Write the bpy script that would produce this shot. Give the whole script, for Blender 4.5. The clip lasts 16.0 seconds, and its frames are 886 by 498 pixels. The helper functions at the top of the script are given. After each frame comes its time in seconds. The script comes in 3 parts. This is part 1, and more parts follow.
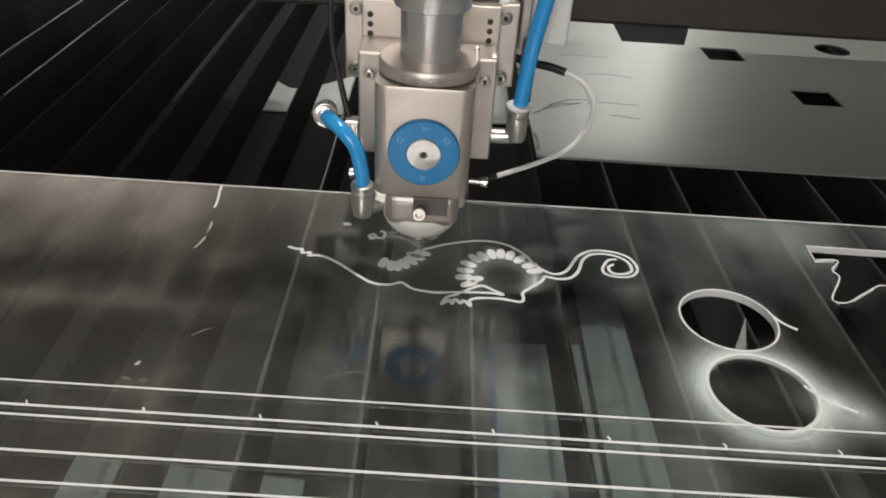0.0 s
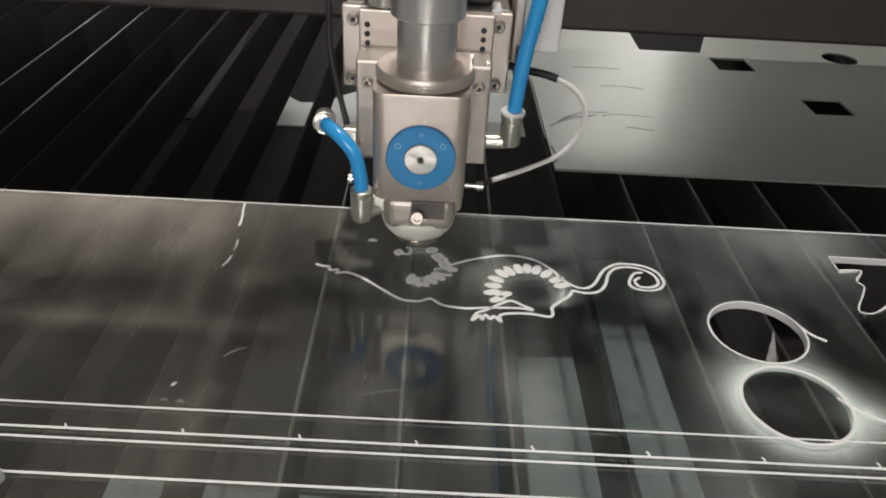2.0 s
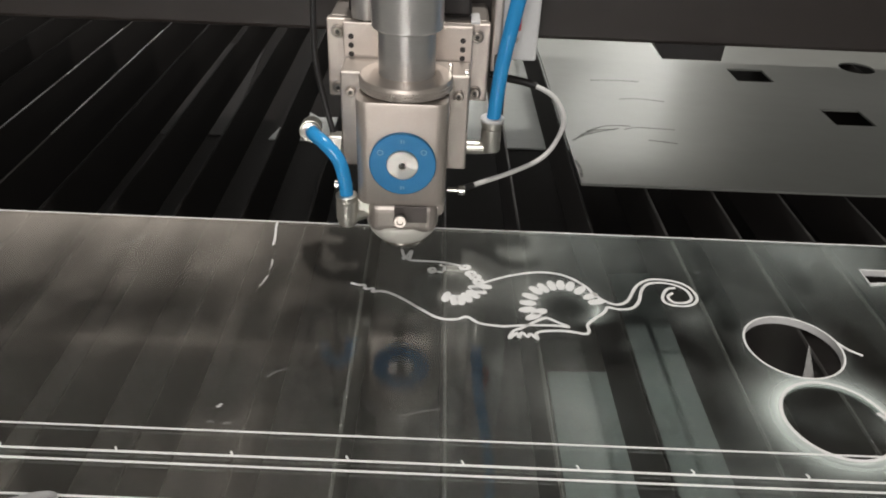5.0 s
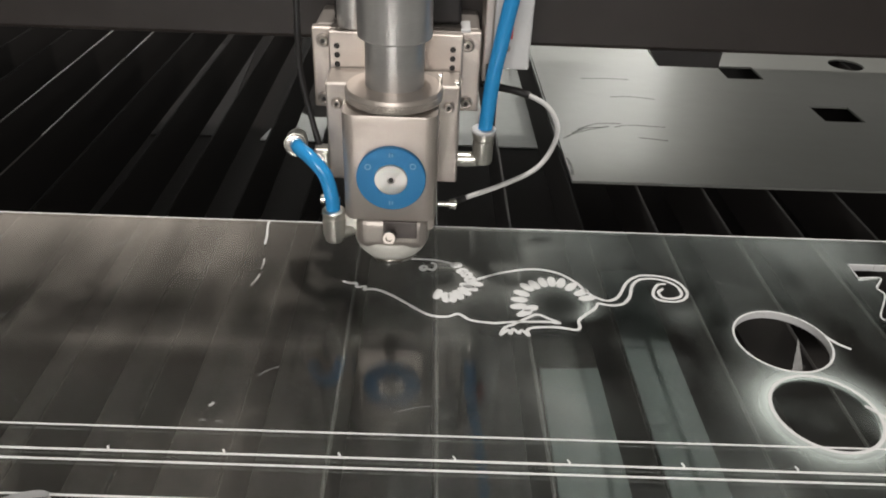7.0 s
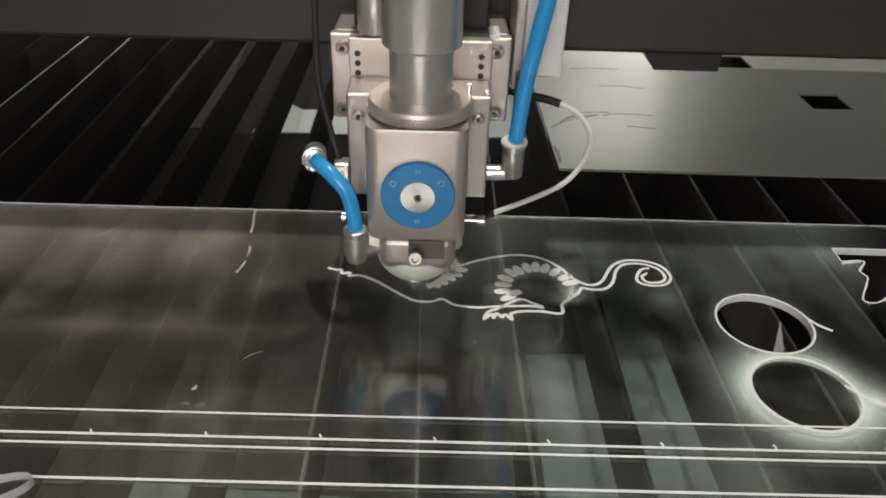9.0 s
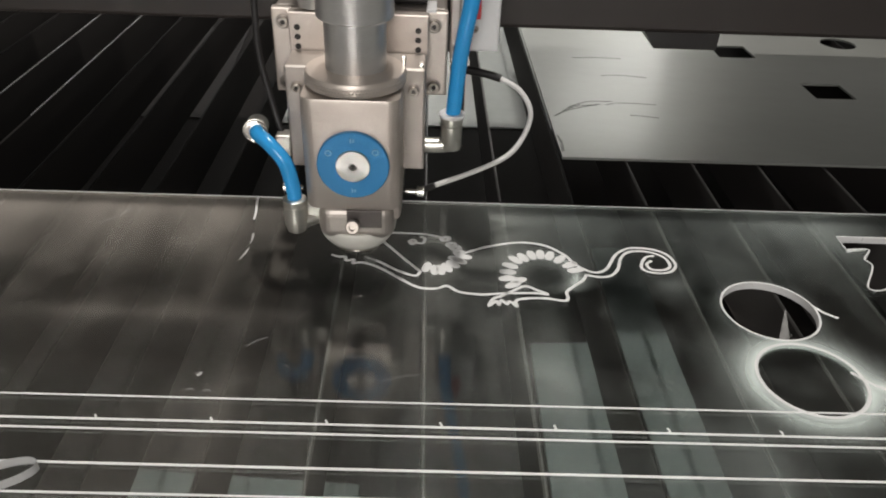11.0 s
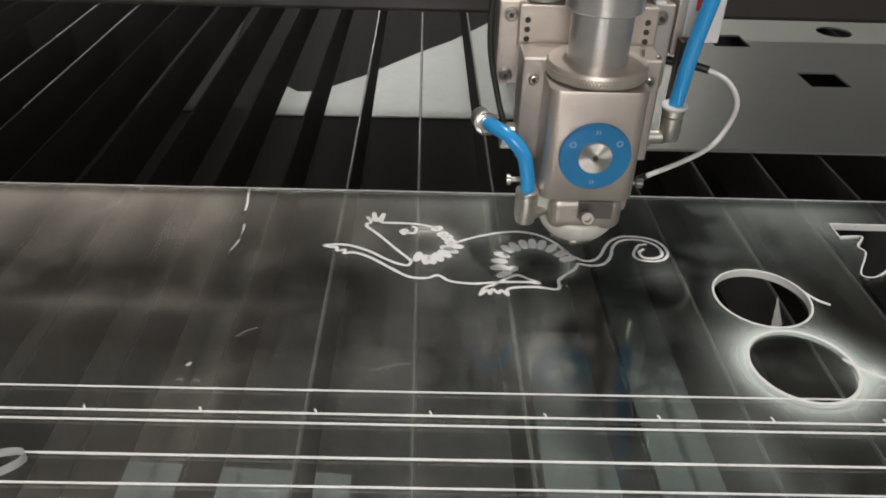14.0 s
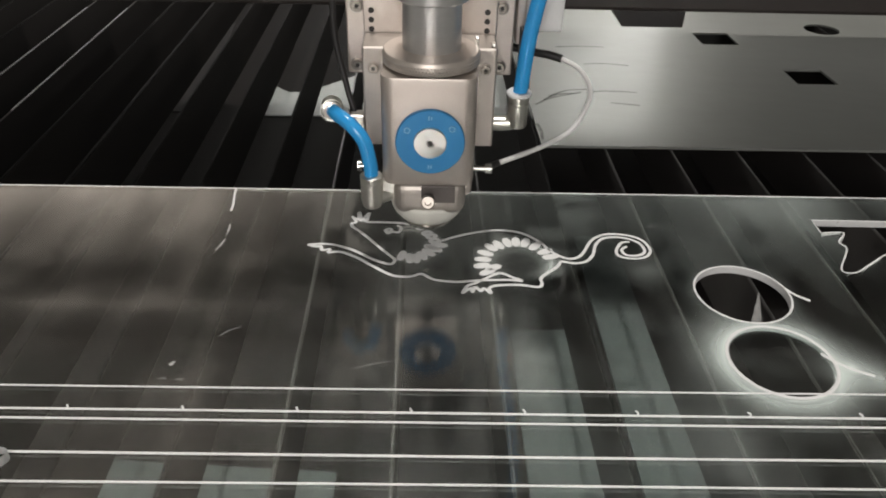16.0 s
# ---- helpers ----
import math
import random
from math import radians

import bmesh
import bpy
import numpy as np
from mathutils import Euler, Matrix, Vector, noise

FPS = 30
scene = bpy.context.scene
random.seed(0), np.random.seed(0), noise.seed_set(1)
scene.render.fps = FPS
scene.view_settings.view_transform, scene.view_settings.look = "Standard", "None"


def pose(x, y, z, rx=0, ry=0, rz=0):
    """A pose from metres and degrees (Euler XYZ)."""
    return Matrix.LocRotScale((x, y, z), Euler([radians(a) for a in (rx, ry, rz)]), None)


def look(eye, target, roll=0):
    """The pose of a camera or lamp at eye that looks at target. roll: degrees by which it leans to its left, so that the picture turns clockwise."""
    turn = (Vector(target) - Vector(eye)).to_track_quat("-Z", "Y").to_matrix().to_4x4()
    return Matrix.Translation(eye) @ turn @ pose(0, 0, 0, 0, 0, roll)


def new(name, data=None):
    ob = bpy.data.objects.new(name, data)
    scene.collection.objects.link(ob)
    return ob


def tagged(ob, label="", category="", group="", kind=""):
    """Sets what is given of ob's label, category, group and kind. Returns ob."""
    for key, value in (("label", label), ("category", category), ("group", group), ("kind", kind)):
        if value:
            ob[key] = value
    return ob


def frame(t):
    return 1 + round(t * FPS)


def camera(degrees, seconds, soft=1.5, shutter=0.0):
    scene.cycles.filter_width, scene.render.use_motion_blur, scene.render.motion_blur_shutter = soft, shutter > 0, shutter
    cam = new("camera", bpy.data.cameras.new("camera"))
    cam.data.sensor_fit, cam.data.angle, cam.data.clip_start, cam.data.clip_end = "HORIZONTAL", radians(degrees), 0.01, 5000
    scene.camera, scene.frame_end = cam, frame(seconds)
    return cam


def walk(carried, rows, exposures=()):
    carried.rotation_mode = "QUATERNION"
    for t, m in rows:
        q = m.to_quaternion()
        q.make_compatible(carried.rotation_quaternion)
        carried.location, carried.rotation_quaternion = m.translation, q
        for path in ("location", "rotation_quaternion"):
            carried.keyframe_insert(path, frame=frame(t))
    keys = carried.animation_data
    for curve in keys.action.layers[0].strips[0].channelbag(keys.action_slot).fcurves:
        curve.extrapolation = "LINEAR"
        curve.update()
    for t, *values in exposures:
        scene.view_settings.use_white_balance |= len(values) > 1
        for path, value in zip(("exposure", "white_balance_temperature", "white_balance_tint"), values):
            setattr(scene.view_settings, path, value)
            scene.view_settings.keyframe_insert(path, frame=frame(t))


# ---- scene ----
# A laser cutter at work on a clear acrylic sheet. Sheet top at z = 0.
# ---------------------------------------------------------------- camera
cam = camera(61.28, 16.0, soft=1.95, shutter=0.6)


def eye(x, y, z, yaw, pitch, roll):
    return pose(x, y, z, 90 + pitch, 0, yaw) @ pose(0, 0, 0, 0, 0, roll)


walk(cam, [(t, eye(*r)) for t, *r in (
    (0, 0.0011, -0.0001, 0.2723, -0.43, -33.88, 3.86),
    (0.5, -0.0036, -0.0025, 0.2745, -0.14, -33.83, 3.44),
    (1, -0.0077, -0.0011, 0.2757, -0.04, -33.77, 3.59),
    (1.5, -0.0115, -0.0006, 0.2745, 0.05, -33.64, 3.60),
    (2, -0.0189, 0.0008, 0.2759, -0.73, -33.22, 3.34),
    (2.5, -0.0268, -0.0007, 0.2764, -0.39, -32.99, 2.87),
    (3, -0.0291, -0.0011, 0.2776, -0.46, -32.94, 2.74),
    (3.5, -0.0331, -0.0014, 0.2796, -0.25, -32.52, 2.39),
    (4, -0.0398, 0.0028, 0.2816, -0.35, -32.63, 2.61),
    (6.5, -0.0357, -0.0023, 0.2838, -0.34, -32.73, 2.12),
    (7, -0.0362, -0.0013, 0.2829, -0.78, -32.67, 2.34),
    (7.5, -0.0348, -0.0049, 0.2802, -0.50, -32.67, 2.21),
    (8, -0.0327, -0.0050, 0.2809, -0.64, -32.78, 2.23),
    (8.5, -0.0291, -0.0069, 0.2812, -0.57, -32.83, 1.90),
    (9, -0.0258, -0.0071, 0.2785, -0.79, -32.91, 1.94),
    (9.5, -0.0242, -0.0080, 0.2744, -0.98, -33.08, 1.81),
    (10, -0.0270, -0.0088, 0.2752, -1.05, -33.14, 2.19),
    (12.5, -0.0310, -0.0061, 0.2710, -0.87, -33.71, 1.76),
    (13, -0.0278, -0.0078, 0.2719, -0.78, -33.71, 1.49),
    (13.5, -0.0237, -0.0100, 0.2703, -0.96, -33.87, 1.72),
    (14, -0.0240, -0.0083, 0.2705, -0.99, -33.82, 1.76),
    (14.5, -0.0252, -0.0072, 0.2691, -0.93, -33.88, 1.79),
    (15, -0.0230, -0.0069, 0.2691, -0.92, -33.89, 1.67),
    (15.5, -0.0168, -0.0096, 0.2711, -0.69, -33.78, 1.31),
    (16, -0.0144, -0.0114, 0.2722, -1.11, -33.86, 1.45),
)])

# ---------------------------------------------------------------- light
world = bpy.data.worlds.new("world")
scene.world = world
world.use_nodes = True
world.node_tree.nodes["Background"].inputs[0].default_value = (0.9, 0.95, 1.0, 1)
world.node_tree.nodes["Background"].inputs[1].default_value = 0.075
scene.view_settings.exposure = 0.0


def area_lamp(name, eye_at, target, sx, sy, watts, colour):
    d = bpy.data.lights.new(name, "AREA")
    d.shape, d.size, d.size_y, d.energy, d.color = "RECTANGLE", sx, sy, watts, colour
    ob = new(name, d)
    ob.matrix_world = look(eye_at, target)
    return ob


# the compact ceiling lamp almost straight over the gantry, and the windows at the far end of the hall
area_lamp("ceiling_lamp_light", (-0.05, 0.92, 3.15), (-0.05, 0.60, 0.0), 0.10, 0.10, 70, (1.0, 0.95, 0.89))
area_lamp("hall_window_light", (1.40, 5.93, 1.85), (0.1, 0.8, 0.0), 0.8, 1.1, 25, (1.0, 0.98, 0.93))
area_lamp("second_hall_window_light", (-0.45, 5.93, 1.35), (0.0, 0.8, 0.0), 1.3, 1.1, 115, (1.0, 0.98, 0.93))
# added fill lamps: one brightens the slat faces, one the front of the head
area_lamp("side_fill_light", (3.93, 3.2, 1.70), (-0.4, 0.9, 0.0), 1.2, 1.0, 24, (1.0, 0.98, 0.94))
# frontal fill for the head, set in an added opening
area_lamp("front_fill_light", (-0.45, -3.93, 1.70), (0.0, 0.4, 0.1), 1.8, 1.3, 108, (1.0, 0.95, 0.91))


# ---------------------------------------------------------------- materials
def material(name, colour, rough=0.5, metal=0.0, grain=0.0, scale=200.0, bump=0.0, coarse=0.0, stretch=(1, 1, 1), tint=None, dist=0.0004):
    m = bpy.data.materials.new(name)
    m.use_nodes = True
    n, l = m.node_tree.nodes, m.node_tree.links
    b = n["Principled BSDF"]
    b.inputs["Roughness"].default_value = rough
    b.inputs["Metallic"].default_value = metal
    b.inputs["Base Color"].default_value = (*colour, 1)
    if grain or coarse or bump:
        tc, mp = n.new("ShaderNodeTexCoord"), n.new("ShaderNodeMapping")
        mp.inputs["Scale"].default_value = stretch
        l.new(tc.outputs["Object"], mp.inputs[0])
        fine, big = n.new("ShaderNodeTexNoise"), n.new("ShaderNodeTexNoise")
        fine.inputs["Scale"].default_value, fine.inputs["Detail"].default_value = scale, 5
        big.inputs["Scale"].default_value, big.inputs["Detail"].default_value = scale / 14, 4
        l.new(mp.outputs[0], fine.inputs[0])
        l.new(mp.outputs[0], big.inputs[0])
        add = n.new("ShaderNodeMath")
        add.operation = "MULTIPLY_ADD"
        l.new(fine.outputs[0], add.inputs[0])
        add.inputs[1].default_value = grain
        sc = n.new("ShaderNodeMath")
        sc.operation = "MULTIPLY_ADD"
        l.new(big.outputs[0], sc.inputs[0])
        sc.inputs[1].default_value = coarse
        sc.inputs[2].default_value = 0.5 - grain / 2 - coarse / 2
        l.new(sc.outputs[0], add.inputs[2])
        ramp = n.new("ShaderNodeValToRGB")
        lo = tint or tuple(c * 0.35 for c in colour)
        ramp.color_ramp.elements[0].color = (*lo, 1)
        ramp.color_ramp.elements[1].color = (*[min(1, 2 * c - k) for c, k in zip(colour, lo)], 1)
        l.new(add.outputs[0], ramp.inputs[0])
        l.new(ramp.outputs[0], b.inputs["Base Color"])
        r2 = n.new("ShaderNodeMath")
        r2.operation = "MULTIPLY_ADD"
        l.new(add.outputs[0], r2.inputs[0])
        r2.inputs[1].default_value, r2.inputs[2].default_value = 0.25, rough - 0.125
        l.new(r2.outputs[0], b.inputs["Roughness"])
        if bump:
            bp = n.new("ShaderNodeBump")
            bp.inputs["Strength"].default_value, bp.inputs["Distance"].default_value = bump, dist
            l.new(fine.outputs[0], bp.inputs["Height"])
            l.new(bp.outputs[0], b.inputs["Normal"])
    return m


ALU = material("bead_blasted_aluminium", (0.56, 0.505, 0.46), 0.42, 0.8, 0.10, 1500, 0.06, 0.10)
ALU_DARK = material("grey_anodised_aluminium", (0.40, 0.365, 0.335), 0.45, 0.8, 0.12, 1200, 0.06, 0.12)
TURNED = material("turned_aluminium", (0.68, 0.64, 0.60), 0.33, 0.78, 0.15, 300, 0.05, 0.1, (1, 1, 8))
KNURL = material("knurled_aluminium", (0.50, 0.47, 0.44), 0.42, 0.8, 0.2, 900, 0.1, 0.1)
STEEL = material("bright_steel", (0.62, 0.60, 0.57), 0.22, 1.0, 0.1, 500, 0.04, 0.1)
NICKEL = material("nickel_plated_brass", (0.68, 0.63, 0.56), 0.33, 0.9, 0.1, 500, 0.04, 0.15)
# near-black for discs that paint the shade inside sockets and drilled holes
RECESS_SHADE = material("recess_shade", (0.02, 0.018, 0.016), 0.6)
BLUE = material("blue_anodised_dial", (0.018, 0.185, 0.41), 0.38, 0.25, 0.1, 900, 0.03, 0.1)
BLUE_TUBE = material("blue_polyurethane_tube", (0.028, 0.30, 0.95), 0.22, 0.0, 0.06, 150, 0.02, 0.1)
WHITE_PAINT = material("white_paint", (0.72, 0.71, 0.70), 0.45, 0.0, 0.06, 300, 0.03, 0.08)
MARK = material("pale_blue_marking", (0.25, 0.45, 0.62), 0.5)
CABLE_WHITE = material("white_cable_jacket", (0.72, 0.69, 0.63), 0.45, 0.0, 0.08, 400, 0.03, 0.08)
BLACK_RUBBER = material("black_rubber", (0.018, 0.017, 0.017), 0.5, 0.0, 0.2, 400, 0.05, 0.1)
RED = material("red_plastic", (0.55, 0.03, 0.03), 0.4)
SLAT = material("sooty_steel_slat", (0.033, 0.0296, 0.0282), 0.70, 0.0, 0.35, 60, 0.25, 0.9, (1, 0.10, 1), (0.021, 0.0188, 0.0180))
SLAT.node_tree.nodes["Principled BSDF"].inputs["Specular IOR Level"].default_value = 0.15
# brightest edge copy: window glints painted on two slats
SLAT_GLINT_EDGE = material("glinting_slat_edge", (0.26, 0.25, 0.24), 0.4, 0.8, 0.5, 80, 0.2, 0.7, (1, 0.25, 1), (0.08, 0.075, 0.07))
SLAT_SOOTY = material("sooty_slat_edge", (0.006, 0.0056, 0.0056), 0.85, 0.0, 0.4, 80, 0.2, 1.2, (1, 0.12, 1), (0.015, 0.014, 0.013))
SLAT_SOOTY.node_tree.nodes["Principled BSDF"].inputs["Specular IOR Level"].default_value = 0.08
# lighter copy for the edges that catch the far light
SLAT_LIT_EDGE = material("lit_slat_edge", (0.065, 0.063, 0.061), 0.45, 0.7, 0.3, 80, 0.15, 1.0, (1, 0.12, 1), (0.06, 0.058, 0.055))
PLATE = material("galvanised_sheet_steel", (0.26, 0.266, 0.250), 0.40, 0.5, 0.2, 55, 0.05, 0.75, (0.8, 1, 1), (0.17, 0.176, 0.163))
PLATE.node_tree.nodes["Principled BSDF"].inputs["Coat Weight"].default_value = 0.11     # thin oily film
PLATE.node_tree.nodes["Principled BSDF"].inputs["Coat Roughness"].default_value = 0.14
pn, pl = PLATE.node_tree.nodes, PLATE.node_tree.links
dents, dent_map, dent_bump = pn.new("ShaderNodeTexNoise"), pn.new("ShaderNodeMapping"), pn.new("ShaderNodeBump")     # rolled sheet is never quite flat
dents.inputs["Scale"].default_value, dents.inputs["Detail"].default_value = 11, 3
dent_map.inputs["Scale"].default_value = (1.0, 1.3, 1.0)
dent_bump.inputs["Strength"].default_value, dent_bump.inputs["Distance"].default_value = 0.20, 0.004
pl.new(pn["Texture Coordinate"].outputs["Object"], dent_map.inputs[0])
pl.new(dent_map.outputs[0], dents.inputs[0])
pl.new(dents.outputs[0], dent_bump.inputs["Height"])
pl.new(pn["Bump"].outputs[0], dent_bump.inputs["Normal"])
pl.new(dent_bump.outputs[0], pn["Principled BSDF"].inputs["Normal"])
# paler copy of the scrap, for the piece lit behind the beam
SCRAP_LIT = material("lit_scrap_sheet", (0.20, 0.215, 0.205), 0.5, 0.1, 0.2, 90, 0.08, 0.3)
SCRAP = material("grey_scrap_sheet", (0.060, 0.068, 0.067), 0.6, 0.2, 0.25, 90, 0.08, 0.3)
SCRAP_SOOTY = material("sooty_scrap_sheet", (0.019, 0.0175, 0.0175), 0.6, 0.2, 0.3, 60, 0.1, 0.4)
SOOT = material("sooty_tray", (0.012, 0.0105, 0.0100), 0.8, 0.0, 0.5, 40, 0.3, 0.5, (1, 1, 1), (0.007, 0.0062, 0.0060))
for m in (SOOT, SCRAP, SCRAP_SOOTY):     # dry soot has no sheen
    m.node_tree.nodes["Principled BSDF"].inputs["Specular IOR Level"].default_value = 0.06
BEAM = material("dark_brown_painted_beam", (0.021, 0.0160, 0.0140), 0.5, 0.0, 0.2, 60, 0.1, 0.4)
BEAM_BLACK = material("black_anodised_bracket", (0.02, 0.018, 0.018), 0.45, 0.2, 0.2, 200, 0.05, 0.2)
RAIL = material("oiled_steel_rail", (0.13, 0.115, 0.11), 0.5, 0.6, 0.2, 80, 0.05, 0.2)
BOLT = material("oxidised_steel", (0.33, 0.30, 0.27), 0.32, 0.9, 0.2, 500, 0.05, 0.2)
ALU_BOWL = material("machined_aluminium", (0.66, 0.61, 0.56), 0.6, 0.3, 0.1, 900, 0.05, 0.1)
# paler than the other walls, to reflect light onto the head's metal
WALL_PALE = material("pale_reflector_wall", (0.62, 0.61, 0.58), 0.9, 0.0, 0.2, 6, 0.1, 0.2)
WALL = material("dusty_grey_wall", (0.46, 0.46, 0.44), 0.9, 0.0, 0.2, 6, 0.1, 0.3)
FLOORM = material("grey_concrete", (0.25, 0.245, 0.235), 0.8, 0.0, 0.3, 9, 0.2, 0.4)
MACHINE = material("grey_machine_paint", (0.30, 0.31, 0.32), 0.5, 0.0, 0.1, 60, 0.05, 0.2)
ROOF = material("grey_roof_sheeting", (0.24, 0.235, 0.225), 0.8, 0.0, 0.2, 6, 0.1, 0.3)
FROST = material("frosted_cut_edge", (0.93, 0.945, 0.935), 0.7, 0.0, 0.15, 900, 0.3, 0.1)


SPUN = material("spun_aluminium", (0.66, 0.64, 0.61), 0.34, 1.0)
SPUN.node_tree.nodes["Principled BSDF"].inputs["Anisotropic"].default_value = 0.85
spin = SPUN.node_tree.nodes.new("ShaderNodeTangent")
spin.direction_type, spin.axis = "RADIAL", "Y"
SPUN.node_tree.links.new(spin.outputs[0], SPUN.node_tree.nodes["Principled BSDF"].inputs["Tangent"])


def faint(name, colour, cover):
    """A thin white residue, or a painted glint, that covers only part of what lies under it."""
    m = bpy.data.materials.new(name)
    m.use_nodes = True
    n, l = m.node_tree.nodes, m.node_tree.links
    b = n["Principled BSDF"]
    b.inputs["Base Color"].default_value = (*colour, 1)
    b.inputs["Roughness"].default_value = 0.8
    tc, no, mu = n.new("ShaderNodeTexCoord"), n.new("ShaderNodeTexNoise"), n.new("ShaderNodeMath")
    no.inputs["Scale"].default_value, no.inputs["Detail"].default_value = 160, 4
    l.new(tc.outputs["Object"], no.inputs[0])
    mu.operation = "MULTIPLY"
    mu.inputs[1].default_value = cover * 2
    l.new(no.outputs[0], mu.inputs[0])
    l.new(mu.outputs[0], b.inputs["Alpha"])
    return m


KERF_FOOT = faint("kerf_foot", (0.75, 0.75, 0.74), 0.035)
SCRATCH = faint("scratch", (0.8, 0.8, 0.79), 0.34)
SMEAR = faint("smear", (0.7, 0.7, 0.69), 0.12)
# pale cover for the glint seen through the first hole
SLAT_GLINT = faint("slat_glint", (0.75, 0.75, 0.74), 0.20)
GRIME = faint("grime", (0.05, 0.045, 0.04), 0.20)
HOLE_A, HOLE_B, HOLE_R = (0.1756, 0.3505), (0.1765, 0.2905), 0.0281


def acrylic():
    """Clear acrylic under a thin film of dust, with glow painted round the cuts and a brown reflection painted across
    one half.
    """
    m = bpy.data.materials.new("clear_acrylic")
    m.use_nodes = True
    n, l = m.node_tree.nodes, m.node_tree.links
    b = n["Principled BSDF"]
    b.inputs["Base Color"].default_value = (0.87, 0.93, 0.90, 1)
    b.inputs["Roughness"].default_value = 0.035
    b.inputs["Specular IOR Level"].default_value = 0.05
    b.inputs["IOR"].default_value = 1.36
    b.inputs["Transmission Weight"].default_value = 1.0
    # diffuse layer of dust; it also carries the painted glow and reflections
    dust = n.new("ShaderNodeBsdfDiffuse")
    dust.inputs[0].default_value = (0.77, 0.81, 0.78, 1)
    mix = n.new("ShaderNodeMixShader")
    tc = n.new("ShaderNodeTexCoord")

    def noise_of(scale, stretch):
        mp, no = n.new("ShaderNodeMapping"), n.new("ShaderNodeTexNoise")
        mp.inputs["Scale"].default_value = stretch
        no.inputs["Scale"].default_value, no.inputs["Detail"].default_value = scale, 5
        l.new(tc.outputs["Object"], mp.inputs[0])
        l.new(mp.outputs[0], no.inputs[0])
        return no.outputs[0]

    def maths(op, a, bb, c=None):
        k = n.new("ShaderNodeMath")
        k.operation = op
        for i, v in enumerate((a, bb, c)):
            if isinstance(v, (int, float)):
                k.inputs[i].default_value = v
            elif v is not None:
                l.new(v, k.inputs[i])
        return k.outputs[0]

    wipe = noise_of(9, (1.0, 0.35, 1))      # wiping streaks
    cloud = noise_of(5, (1, 1, 1))
    speck = noise_of(700, (1, 1, 1))
    film = maths("MULTIPLY", maths("POWER", maths("MULTIPLY", wipe, cloud), 2.6), 0.25)
    rubbed = noise_of(26, (1.0, 0.10, 1))     # long rubbed streaks
    film = maths("ADD", film, maths("MULTIPLY", maths("POWER", maths("MULTIPLY", rubbed, cloud), 4.5), 4.0))
    sep = n.new("ShaderNodeSeparateXYZ")
    l.new(tc.outputs["Object"], sep.inputs[0])
    rear = maths("MINIMUM", maths("MAXIMUM", maths("MULTIPLY_ADD", sep.outputs[1], 9.0, -3.3), 0.0), 1.0)     # thicker dust along the far strip
    rear = maths("MULTIPLY", rear, maths("MINIMUM", maths("MAXIMUM", maths("MULTIPLY_ADD", sep.outputs[0], -3.2, 1.15), 0.45), 1.0))
    film = maths("ADD", film, maths("MULTIPLY", rear, maths("MULTIPLY", maths("POWER", wipe, 2.0), 0.31)))
    grit = maths("MULTIPLY", maths("GREATER_THAN", speck, 0.755), 0.22)
    fac = maths("ADD", film, grit)
    # halo of scattered light painted round the two cut rings
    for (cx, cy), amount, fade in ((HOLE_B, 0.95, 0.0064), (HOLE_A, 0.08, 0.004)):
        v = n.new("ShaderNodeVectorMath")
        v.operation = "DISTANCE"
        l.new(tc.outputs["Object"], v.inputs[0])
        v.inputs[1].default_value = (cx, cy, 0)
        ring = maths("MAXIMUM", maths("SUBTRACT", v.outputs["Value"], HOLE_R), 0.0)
        halo = maths("MULTIPLY", maths("POWER", 2.718, maths("DIVIDE", ring, -fade)), maths("GREATER_THAN", ring, 0.00005))
        fac = maths("ADD", fac, maths("MULTIPLY", maths("MULTIPLY", halo, maths("MULTIPLY_ADD", cloud, 1.2, 0.1)), amount))
    # glow painted round the small cuts of the scales
    for (cx, cy), r, axis, edge in (((0.0415, 0.382), 0.0215, 1, 0.364), ((-0.0290, 0.403), 0.0180, 0, -0.040)):
        v = n.new("ShaderNodeVectorMath")
        v.operation = "DISTANCE"
        l.new(tc.outputs["Object"], v.inputs[0])
        v.inputs[1].default_value = (cx, cy, 0)
        off = maths("ABSOLUTE", maths("SUBTRACT", v.outputs["Value"], r), 0.0)
        halo = maths("POWER", 2.718, maths("DIVIDE", off, -0.0032))
        side = maths("MINIMUM", maths("MAXIMUM", maths("MULTIPLY", maths("SUBTRACT", sep.outputs[axis], edge), 120.0), 0.0), 1.0)
        fac = maths("ADD", fac, maths("MULTIPLY", maths("MULTIPLY", halo, side), 0.30))
    # glow painted at the lead-in and by the tail
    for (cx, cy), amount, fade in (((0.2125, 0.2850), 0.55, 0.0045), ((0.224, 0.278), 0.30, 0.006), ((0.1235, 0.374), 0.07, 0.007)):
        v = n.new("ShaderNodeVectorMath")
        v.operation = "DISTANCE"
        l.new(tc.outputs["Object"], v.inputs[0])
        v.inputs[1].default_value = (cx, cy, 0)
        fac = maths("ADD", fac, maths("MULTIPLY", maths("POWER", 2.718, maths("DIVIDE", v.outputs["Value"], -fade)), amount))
    blot = maths("MAXIMUM", maths("SUBTRACT", noise_of(24, (1, 0.8, 1)), 0.50), 0.0)
    haze = maths("POWER", noise_of(170, (1, 0.6, 1)), 3.0)     # fine uneven dust
    fac = maths("ADD", fac, maths("MULTIPLY", maths("MULTIPLY", haze, cloud), 0.015))
    fac = maths("ADD", fac, maths("MULTIPLY", maths("MULTIPLY", blot, cloud), 0.22))
